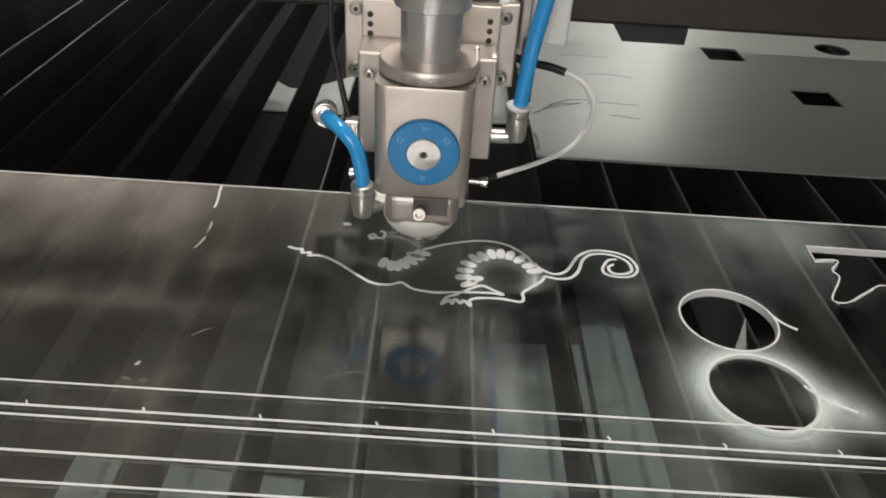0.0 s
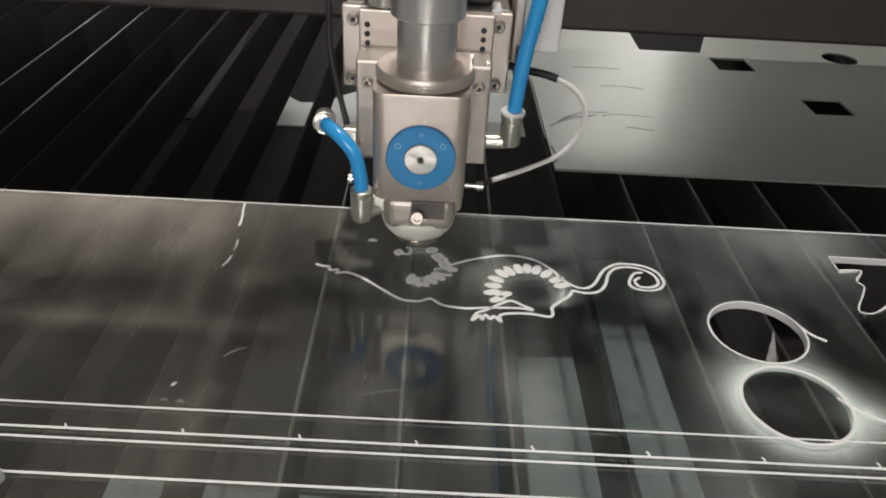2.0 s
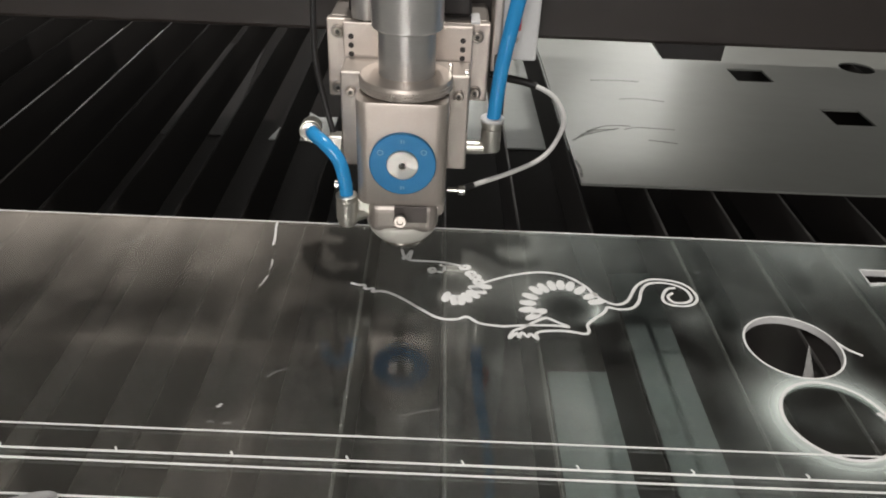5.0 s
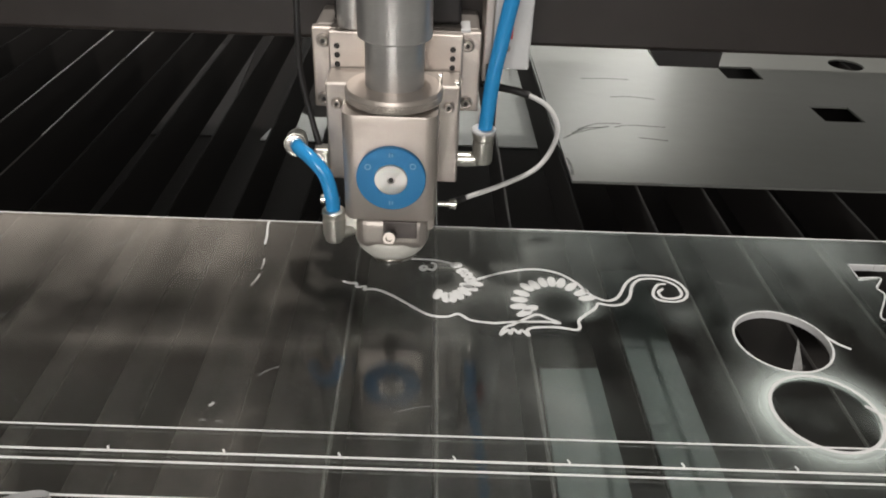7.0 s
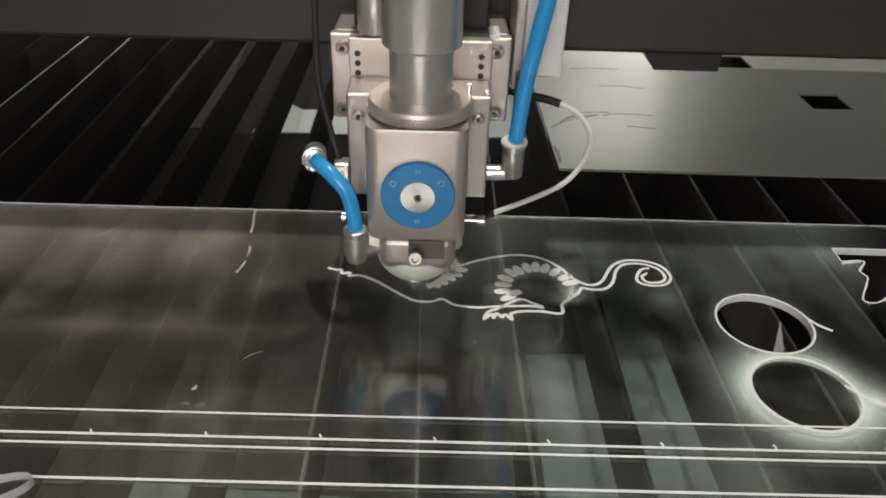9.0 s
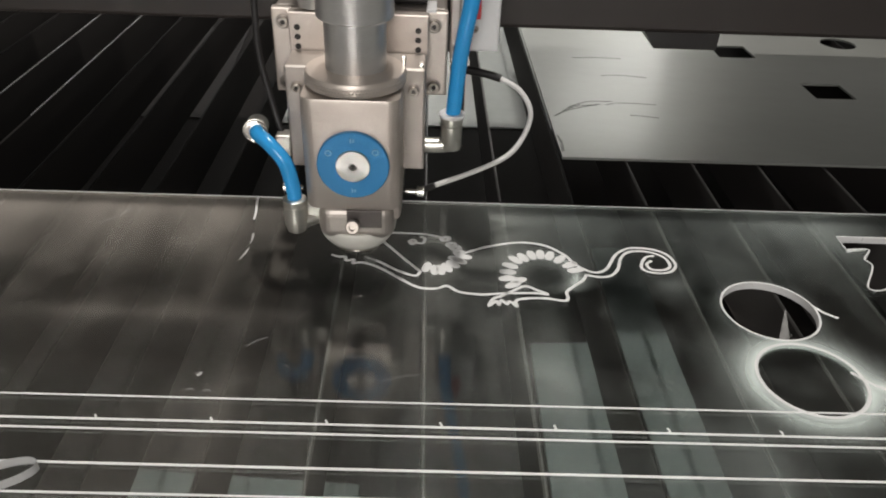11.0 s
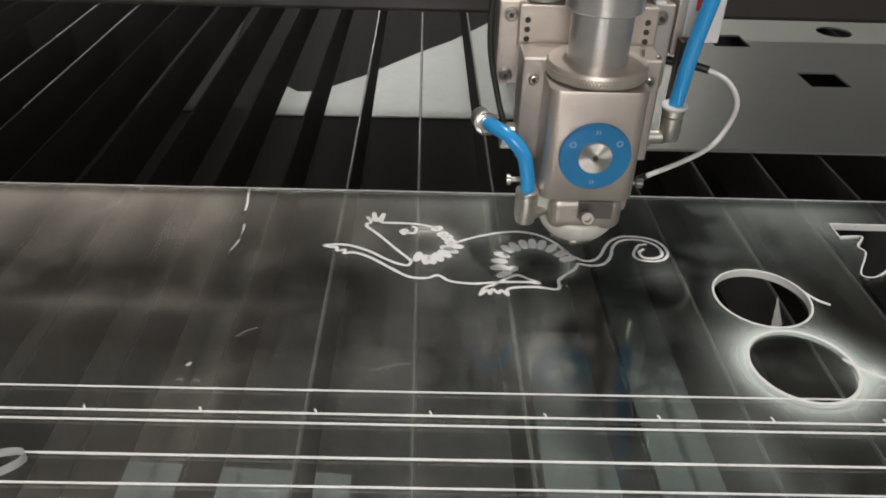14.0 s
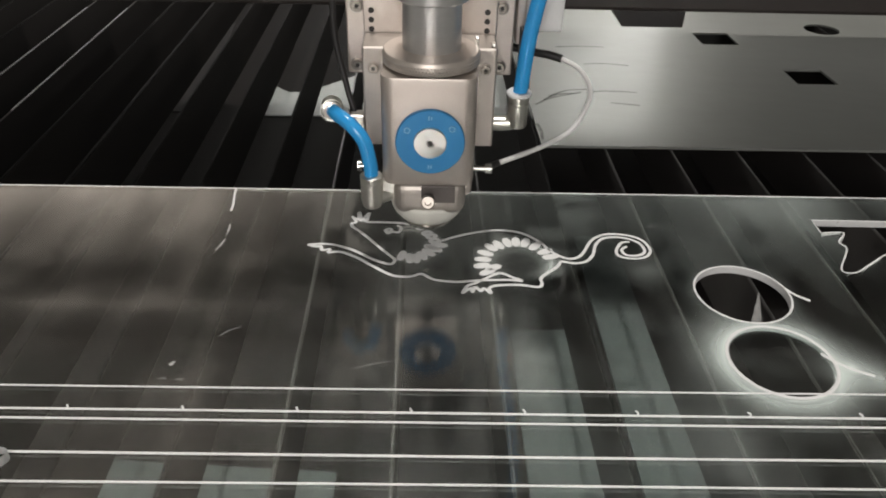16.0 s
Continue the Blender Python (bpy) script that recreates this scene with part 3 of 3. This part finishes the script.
for x, y in ((21, 369), (18, 376), (19, 383), (21, 390), (25, 397), (30, 400), (36, 403), (42, 404), (48, 403), (54, 399), (60, 393), (63, 387), (25, 374)):
    petal(x / 1000, y / 1000, math.degrees(math.atan2(y - 381, x - 41)))
for x, y in ((-9, 399), (-12, 394), (-16, 390), (-20, 386), (-24, 383), (-28, 383), (-33, 386), (-14, 396)):
    petal(x / 1000, y / 1000, math.degrees(math.atan2(y - 403, x + 29)))


def pieces(path, count):
    """Cuts a path into stretches of like length, end to end."""
    n = len(path) - 1
    return [path[max(0, n * i // count):n * (i + 1) // count + 1] for i in range(count)]


NEW_CUTS = []      # (object, second at which the beam has cut it)


def later(path, count, t0, t1, name):
    for i, p in enumerate(pieces(path, count)):
        NEW_CUTS.append((stroke(name, p), t0 + (t1 - t0) * (i + 1) / count))


def curve_of(*pts):
    return smooth_path([(x / 1000, y / 1000, 0) for x, y in pts], 8)


for x, y, t in ((-12, 404, 0.4), (-14, 409, 0.8), (-17, 413, 1.2), (-21, 420, 1.8)):
    NEW_CUTS.append((petal(x / 1000, y / 1000, 25, 0.0028, 0.0020), t))
later(curve_of((-22, 421), (-34, 425), (-49, 426), (-59, 426)), 8, 2.0, 3.6, "snout")
later(curve_of((-59, 426), (-58, 438), (-62, 430), (-65, 439), (-65, 429), (-69, 433), (-66, 426), (-69, 424), (-68, 420)), 8, 3.8, 6.4, "crest")
later(curve_of((-68, 420), (-60, 411), (-48, 395), (-37, 381)), 8, 6.5, 9.0, "jaw")
later(curve_of((-37, 381), (-40, 376), (-51, 381), (-66, 392), (-81, 398), (-95, 397)), 10, 9.1, 11.8, "forearm")

# scratches and smudges on the sheet
rng = random.Random(5)


def scratch(points, w, mat=SCRATCH, name="scratch"):
    part(name, ribbon(smooth_path([(x, y, 0) for x, y in points], 5), w, 0.0002, 0.0001), mat, sheet)


scratch(((-0.1577, 0.469), (-0.1570, 0.460), (-0.1550, 0.448), (-0.1545, 0.438)), 0.0016, FROST)
scratch(((-0.1510, 0.420), (-0.1502, 0.414), (-0.1506, 0.408)), 0.0012)
scratch(((-0.1500, 0.402), (-0.1512, 0.395), (-0.1530, 0.389)), 0.0012)
scratch(((-0.2580, 0.428), (-0.2500, 0.436), (-0.2430, 0.448)), 0.0012, SMEAR)
scratch(((-0.130, 0.305), (-0.126, 0.3095), (-0.120, 0.313)), 0.0008, SMEAR)
scratch(((-0.055, 0.280), (-0.042, 0.2845), (-0.034, 0.286)), 0.0005, SMEAR)
scratch(((-0.1508, 0.2812), (-0.1496, 0.2824), (-0.1490, 0.2840)), 0.0020)
for x, y in ((-0.1530, 0.2705), (-0.1445, 0.2700)):
    scratch(((x, y), (x + 0.002, y + 0.0008), (x + 0.0038, y - 0.0002)), 0.0012, SMEAR, "smudge")
for k in range(34):
    x, y = rng.uniform(-0.30, 0.28), rng.uniform(0.21, 0.465)
    a, n = rng.uniform(0, math.pi), rng.uniform(0.001, 0.006)
    scratch(((x, y), (x + n * math.cos(a), y + n * math.sin(a))), rng.uniform(0.0003, 0.0007), SMEAR)

# a pointed pale shape paints the slat's glint under the first hole
slat_glint = bmesh.new()
tip = slat_glint.verts.new((0.1895, 0.3585, -0.0042))
foot = [slat_glint.verts.new(p) for p in ((0.1745, 0.3290, -0.0050), (0.1770, 0.3240, -0.0036), (0.1798, 0.3250, -0.0050))]
for i in range(3):
    slat_glint.faces.new((tip, foot[i], foot[(i + 1) % 3]))
slat_glint.faces.new(foot[::-1])
thing("slat_glint", slat_glint, SLAT_GLINT, "pointed pale shape painting the glint on a slat edge", "slat_glint")

# a narrow ring offcut on the near side of the sheet
offcut = wall_along([(-0.2185 + 0.0140 * math.cos(u) + 0.004 * math.sin(u), 0.2120 + 0.0075 * math.cos(u) - 0.0048 * math.sin(u)) for u in (2 * math.pi * k / 40 for k in range(40))], 0.0, 0.005)
bmesh.ops.solidify(offcut, geom=offcut.faces[:], thickness=0.0012)
thing("ring_offcut", offcut, FROST, "white frosted acrylic ring offcut lying on the sheet", "offcut", smooth=True)

# ---------------------------------------------------------------- the gantry
gantry = thing("gantry_beam", label="dark brown painted gantry beam across the cutting bed", category="gantry beam")
part("beam", block(-1.25, 1.25, 0.105, 0.455, 0.1213, 0.200, 0.003), BEAM, gantry)
bracket = bmesh.new()
v = [(0.1098, 0.1225), (0.1610, 0.1225), (0.1606, 0.1112), (0.1178, 0.1112)]
front = [bracket.verts.new((x, 0.104, z)) for x, z in v]
rear = [bracket.verts.new((x, 0.16, z)) for x, z in v]
bracket.faces.new(front)
bracket.faces.new(rear[::-1])
for i in range(4):
    bracket.faces.new((front[i], front[(i + 1) % 4], rear[(i + 1) % 4], rear[i]))
part("bracket", bracket, BEAM_BLACK, gantry, "black bracket under the beam")
for x0, x1 in ((-1.10, -1.02), (1.02, 1.10)):
    part("end_carriage", block(x0, x1, 0.12, 0.44, -0.0118, 0.1211, 0.003), BEAM_BLACK, gantry, "black carriage running on the bed rail")
part("guide_rail", block(-1.2, 1.2, 0.093, 0.105, 0.172, 0.190, 0.002), RAIL, gantry, "dull steel linear guide rail")

# ---------------------------------------------------------------- the laser head (its axis at x = 0, y = 0)
head = thing("laser_head", label="silver aluminium laser cutting head with a blue dial", category="laser head")


def bolt(x, y, z, r, parent=None, label=""):
    b = part("bolt", turned([(r * 1.25, 0.0), (r * 1.25, 0.0005), (r, 0.0006), (r, 0.0030), (r * 0.85, 0.0036), (r * 0.5, 0.0036), (r * 0.45, 0.0024), (0.0001, 0.0024)], (x, y, z), "Y", 24), BOLT, parent or head, label or "steel socket-head bolt", True)
    s = new("socket", mesh_of(turned([(r * 0.42, 0.0), (r * 0.42, 0.0003)], (x, y - 0.0024, z), "Y", 6), "socket", RECESS_SHADE))
    s.parent = b
    return b


def head_body():
    # main block with rounded front edges
    bm = bmesh.new()
    x, y0, y1, r = 0.0277, -0.0215, 0.0375, 0.0075
    out = []
    for cx, cy, a0 in ((x - r, y0 + r, -90), (x - 0.002, y1 - 0.002, 0), (-x + 0.002, y1 - 0.002, 90), (-x + r, y0 + r, 180)):
        rr = r if cy < 0 else 0.002
        for k in range(7):
            a = radians(a0 + 15 * k)
            out.append((cx + rr * math.cos(a), cy + rr * math.sin(a)))
    levels = [(0.0508, 0.985), (0.0518, 1.0), (0.1165, 1.0), (0.1180, 0.985)]
    rows = [[bm.verts.new((px * s, (py - 0.008) * s + 0.008, z)) for px, py in out] for z, s in levels]
    n = len(out)
    for a, b in zip(rows, rows[1:]):
        for k in range(n):
            bm.faces.new((a[k], a[(k + 1) % n], b[(k + 1) % n], b[k]))
    bm.faces.new(rows[0][::-1])
    bm.faces.new(rows[-1])
    part("body", bm, ALU, head, "bead-blasted silver aluminium block", True)


head_body()
# lower barrel that carries the nozzle, with the flat in front of it
part("nozzle_seat", turned([(0.0160, 0.0186), (0.0196, 0.0212), (0.0220, 0.0243), (0.0234, 0.0276), (0.0238, 0.0302), (0.0238, 0.0328), (0.0232, 0.0336), (0.0200, 0.0338), (0.0001, 0.0338)], (0, 0.0, 0)), ALU_BOWL, head, "", True)
part("nozzle_cone", turned([(0.0156, 0.0180), (0.0164, 0.0186), (0.0174, 0.0198)], (0, 0.0, 0)), BOLT, head, "", True)
part("nozzle_ring", turned([(0.0125, 0.0146), (0.0154, 0.0149), (0.0163, 0.0158), (0.0164, 0.0176), (0.0150, 0.0188)], (0, 0.0, 0)), STEEL, head, "bright steel nozzle ring", True)
# darker grey on the flat paints the shade under the body
part("front_flat", block(-0.0212, 0.0232, -0.0222, 0.030, 0.0290, 0.0520, 0.0070, segments=5), ALU_DARK, head, "flat behind the clamping screw")
# dark strip laid on the flat where the recess is shaded
part("slot_shade", block(-0.0040, 0.0165, -0.0227, -0.0210, 0.0390, 0.0505, 0.0003), RAIL, head, "dark strip painting the shade of the clamping recess")
part("lower_cheek", block(0.0195, 0.0272, -0.0140, 0.030, 0.0385, 0.0520, 0.0036), ALU, head)
part("screw", turned([(0.0024, 0.0), (0.0024, 0.0080), (0.0040, 0.0083), (0.0042, 0.0120), (0.0036, 0.0128), (0.0021, 0.0128), (0.0018, 0.0100), (0.0001, 0.0100)], (0.0002, -0.0205, 0.0405), pose(0, 0, 0, 70, 0, 0), 20), BOLT, head, "nickel-plated clamping screw", True)
# dial
dial = part("dial", turned([(0.0200, 0.0), (0.0204, 0.0005), (0.0204, 0.0024), (0.0199, 0.0029), (0.0098, 0.0029)], (0.0010, -0.0214, 0.0803), "Y", 56), BLUE, head, "blue anodised focus dial", True)
kn = new("knob", mesh_of(turned([(0.0097, 0.0), (0.0097, 0.0036), (0.0093, 0.0040), (0.0022, 0.0041), (0.0018, 0.0030), (0.0001, 0.0030)], (0, 0, 0), "Y", 40), "knob", SPUN, True))
kn.location = (0.0010, -0.0214, 0.0803)
kn.parent = dial
kn["label"] = "turned aluminium knob"
ks = new("socket", mesh_of(turned([(0.0016, 0.0), (0.0016, 0.0004)], (0.0010, -0.0249, 0.0803), "Y", 6), "socket", RECESS_SHADE))
ks.parent = dial
for a in (90, 150, 35, 270):
    cx, cz = 0.0010 + 0.0155 * math.cos(radians(a)), 0.0803 + 0.0155 * math.sin(radians(a))
    if a in (150, 35):
        bm = turned([(0.0019, 0.0), (0.0019, 0.0005), (0.0013, 0.0005), (0.0013, 0.0)], (cx, -0.0241, cz), "Y", 18)
    else:
        bm = block(cx - 0.0012, cx - 0.0005, -0.02455, -0.02425, cz - 0.0013, cz + 0.0013)
        block(cx + 0.0004, cx + 0.0011, -0.02455, -0.02425, cz - 0.0010, cz + 0.0010, bm=bm)
    mk = new("mark", mesh_of(bm, "mark", MARK))
    mk.parent = dial
# collar, lens tube
AX = 0.0085
collar = turned([(0.0262, 0.1180), (0.0280, 0.1186), (0.0284, 0.1195), (0.0284, 0.1250), (0.0276, 0.1261), (0.0180, 0.1262)], (0.0010, AX - 0.003, 0), sides=64)
collar.transform(Matrix.Translation((0, 0, 0.0008)))
part("collar", collar, ALU, head, "knurled aluminium locking ring", True)
kb = bmesh.new()
for i in range(96):
    for j in range(3):
        a = 2 * math.pi * (i + 0.5 * (j % 2)) / 96
        if math.sin(a) < 0.35:
            turned([(0.00075, -0.0002), (0.0001, 0.0005)], (0.0010 + 0.0284 * math.cos(a), AX - 0.003 + 0.0284 * math.sin(a), 0.1204 + 0.0018 * j), pose(0, 0, math.degrees(a) * 0, 0, 0, 0) @ Matrix.Rotation(a, 4, "Z") @ pose(0, 0, 0, 0, 90, 0), 4, kb)
part("knurling", kb, KNURL, head)
part("lens_tube", turned([(0.0168, 0.1235), (0.0172, 0.1245), (0.0172, 0.1545), (0.0168, 0.1550)], (0.0012, AX, 0), sides=48), TURNED, head, "turned aluminium lens tube", True)
part("upper_tube", turned([(0.0205, 0.1548), (0.0213, 0.1556), (0.0213, 0.330), (0.0205, 0.331)], (0.0014, AX, 0), sides=48), TURNED, head, "wider turned aluminium tube", True)
# middle carrier behind the body, back plate, holed plate
part("carrier", block(-0.0402, 0.0402, 0.010, 0.0375, 0.0618, 0.1252, 0.0012), ALU_DARK, head, "grey aluminium carrier plate")
part("carrier_top", block(-0.0395, 0.0395, 0.0376, 0.0461, 0.085, 0.1200, 0.0010), ALU_DARK, head)
holed = part("holed_plate", block(-0.0412, 0.0412, 0.0385, 0.0460, 0.1206, 0.1472, 0.0008), ALU, head, "aluminium plate with two rows of drilled holes")
for sx in (-1, 1):
    for k in range(3):
        # each hole is a dark disc painting its shade on the plate
        h = new("drilled_hole_shade", mesh_of(turned([(0.0018, 0.0), (0.0018, 0.0003)], (sx * 0.0356 - 0.0006, 0.0385, 0.1383 - 0.0057 * k), "Y", 16), "drilled_hole_shade", RECESS_SHADE))
        h.parent = holed
back = part("back_plate", block(-0.0527, 0.0527, 0.0462, 0.0540, 0.0955, 0.1472, 0.0010), ALU, head, "aluminium back plate")
part("back_block", block(-0.0520, 0.0520, 0.0541, 0.100, 0.100, 0.1468, 0.0020), ALU_DARK, head)
for x, z in ((-0.0455, 0.1392), (0.0442, 0.1392), (-0.0464, 0.1016), (0.0447, 0.1016)):
    bolt(x, 0.0462, z, 0.0036)
for x in (-0.0335, 0.0335):
    bolt(x, 0.010, 0.1128, 0.0030)
part("slide_unit", block(-0.040, 0.040, 0.060, 0.0925, 0.1475, 0.240, 0.002), BEAM_BLACK, head, "black slide unit behind the tube")
part("coupling", turned([(0.010, 0.1480), (0.0105, 0.149), (0.0105, 0.190), (0.010, 0.191)], (-0.0265, 0.050, 0), sides=28), TURNED, head, "brushed metal coupling", True)
part("tab", block(0.0395, 0.0455, 0.0440, 0.064, 0.1474, 0.1492, 0.0004), WHITE_PAINT, head, "bright bent metal tab")
part("pin", block(0.0265, 0.0290, 0.012, 0.0145, 0.125, 0.1320, 0.0005), STEEL, head)
part("pin", block(0.0365, 0.0390, 0.012, 0.0170, 0.125, 0.1275, 0.0005), STEEL, head)
# white cover at the side
cover = part("cover", block(0.0600, 0.0838, 0.0500, 0.0850, 0.1230, 0.230, 0.0015), WHITE_PAINT, head, "white painted sheet cover")
part("cover_side", block(0.0541, 0.0598, 0.0470, 0.0850, 0.1160, 0.230, 0.0010), ALU, head, "grey side of the cover")
part("warning_tag", block(0.0655, 0.0720, 0.0488, 0.0499, 0.1430, 0.1640, 0.0004), RED, head, "small red tag")
bolt(0.0690, 0.0499, 0.1370, 0.0016)
part("sensor_arm", block(0.0560, 0.0640, 0.034, 0.0440, 0.0860, 0.1290, 0.0010), BEAM_BLACK, head, "black sensor bracket")
# air fitting at the left with its tube
fit_l = part("air_fitting", turned([(0.0055, 0.0360), (0.0060, 0.0372), (0.0060, 0.0400), (0.0068, 0.0402), (0.0068, 0.0525), (0.0064, 0.0530), (0.0064, 0.0545), (0.0069, 0.0550), (0.0069, 0.0570), (0.0055, 0.0575)], (-0.0345, -0.0180, -0.0020), sides=28), NICKEL, head, "nickel-plated push-in air fitting", True)
part("elbow", hose([(-0.0345, -0.0180, 0.0400), (-0.0300, -0.0165, 0.0390), (-0.0235, -0.0130, 0.0400)], 0.0042, 16), NICKEL, head, "nickel-plated elbow", True)
part("side_post", block(-0.0285, -0.0190, -0.0165, -0.004, 0.0385, 0.0530, 0.0012), NICKEL, head)
part("air_tube", hose([(-0.0345, -0.0180, 0.0555), (-0.0352, -0.0178, 0.0640), (-0.0386, -0.0165, 0.0775), (-0.0468, -0.0125, 0.0862), (-0.0550, -0.0040, 0.0885), (-0.0592, 0.0075, 0.0858)], 0.0043, 18), BLUE_TUBE, head, "glossy blue air tube", True)
fl2 = Matrix.Translation((-0.0594, 0.0075, 0.0858)) @ pose(0, 0, 0, 78, 0, 8)
part("air_fitting", turned([(0.0066, -0.016), (0.0066, -0.004), (0.0060, -0.0035), (0.0060, -0.001), (0.0071, 0.0), (0.0071, 0.0022), (0.0050, 0.0026)], (0, 0, 0), fl2, 28), NICKEL, head, "nickel-plated push-in air fitting", True)
part("release_ring", turned([(0.0052, 0.0020), (0.0068, 0.0024), (0.0068, 0.0036), (0.0062, 0.0040), (0.0046, 0.0040)], (0, 0, 0), fl2, 28), STEEL, head, "bright release ring", True)
part("release_ring", turned([(0.0052, 0.0905), (0.0078, 0.0910), (0.0080, 0.0926), (0.0074, 0.0934), (0.0050, 0.0930)], (0.0565, 0.0250, 0), sides=28), WHITE_PAINT, head, "white release ring", True)
part("valve", block(-0.0500, -0.0400, 0.0130, 0.0240, 0.066, 0.0800, 0.0015), NICKEL, head, "small nickel valve block")
part("side_knob", turned([(0.0035, 0.0), (0.0035, 0.0025), (0.0018, 0.003), (0.0018, 0.0120)], (-0.0450, 0.004, 0.0500), pose(0, 0, 0, 0, 90, 0), 18), STEEL, head, "steel knurled screw", True)
# air fitting at the right with its tube going up
part("air_fitting", turned([(0.0060, 0.0700), (0.0066, 0.0712), (0.0066, 0.0855), (0.0060, 0.0860), (0.0060, 0.0875), (0.0070, 0.0880), (0.0070, 0.0905), (0.0052, 0.0910)], (0.0565, 0.0250, 0), sides=28), NICKEL, head, "nickel-plated push-in air fitting", True)
part("elbow", hose([(0.0565, 0.0250, 0.0760), (0.0545, 0.0250, 0.0725), (0.0480, 0.0250, 0.0715), (0.0400, 0.0250, 0.0715)], 0.0048, 16), NICKEL, head, "nickel-plated elbow", True)
part("air_tube", hose([(0.0565, 0.0250, 0.0890), (0.0575, 0.0255, 0.0960), (0.0600, 0.0240, 0.1280), (0.0650, 0.0230, 0.1600), (0.0720, 0.0260, 0.2000), (0.080, 0.035, 0.26), (0.085, 0.05, 0.33)], 0.0046, 18), BLUE_TUBE, head, "glossy blue air tube", True)
# sensor screw and white cable
part("sensor_plug", turned([(0.0018, 0.0), (0.0018, 0.0070), (0.0034, 0.0075), (0.0034, 0.0115), (0.0028, 0.0120)], (0.0290, 0.0090, 0.0468), pose(0, 0, 0, 0, 90, 0), 20), STEEL, head, "steel screw plug", True)
part("cable_sleeve", hose([(0.0360, 0.020, 0.0415), (0.0420, 0.023, 0.0418), (0.0470, 0.0255, 0.0427)], 0.0022, 10), BLACK_RUBBER, head, "black cable sleeve", True)
part("sensor_cable", hose([(0.0460, 0.025, 0.0425), (0.0740, 0.040, 0.0465), (0.0945, 0.050, 0.0530), (0.1050, 0.056, 0.0645), (0.1085, 0.058, 0.0812), (0.1005, 0.062, 0.0945), (0.0870, 0.068, 0.1002)], 0.0017, 12), CABLE_WHITE, head, "white sensor cable in an arc", True)
part("cable_sleeve", hose([(0.0885, 0.0675, 0.0998), (0.0800, 0.071, 0.1012), (0.0690, 0.076, 0.1015), (0.0560, 0.080, 0.1030)], 0.0027, 10), BLACK_RUBBER, head, "black cable sleeve", True)
part("signal_cable", hose([(-0.0560, 0.034, 0.330), (-0.0565, 0.034, 0.220), (-0.0580, 0.032, 0.160), (-0.0580, 0.030, 0.125), (-0.0520, 0.026, 0.095), (-0.0470, 0.021, 0.078)], 0.0019, 10), BLACK_RUBBER, head, "thin black signal cable", True)


# ---------------------------------------------------------------- movement
HEAD_AT = ((0.0, -0.0116, 0.405), (0.5, -0.0196, 0.4072), (1.0, -0.0171, 0.4121), (1.5, -0.0222, 0.4169), (2.0, -0.0309, 0.4176), (2.5, -0.0422, 0.4202), (3.0, -0.0535, 0.4197),
           (3.5, -0.0597, 0.4243), (4.0, -0.059, 0.4325), (4.6, -0.0620, 0.4320), (5.2, -0.0652, 0.4340), (5.8, -0.0685, 0.4290), (6.5, -0.0691, 0.4202), (7.0, -0.0639, 0.412), (7.5, -0.0581, 0.4016), (8.0, -0.0518, 0.393), (8.5, -0.0443, 0.3838),
           (9.0, -0.0366, 0.3748), (9.5, -0.0445, 0.373), (10.0, -0.0547, 0.3783), (11.0, -0.0765, 0.3915), (11.75, -0.0925, 0.3965), (12.05, -0.0800, 0.3950), (12.5, -0.0396, 0.3924), (13.0, 0.0064, 0.3946), (13.5, 0.0522, 0.396), (14.0, 0.0659, 0.3956),
           (14.5, 0.0209, 0.3998), (15.0, -0.0148, 0.4036), (15.5, -0.0172, 0.4005), (16.0, -0.0168, 0.4095))


def motions():
    walk(head, [(t, pose(x, y, 0)) for t, x, y in HEAD_AT])
    walk(gantry, [(t, pose(0, y, 0)) for t, x, y in HEAD_AT])
    # a stretch of cut comes up to the surface as the beam passes over it
    for ob, t in NEW_CUTS:
        low, up = pose(0, 0, -0.125), pose(0, 0, 0)
        walk(ob, [(0.0, low), (max(0.05, t - 0.05), low), (max(0.1, t), up), (16.0, up)])


motions()
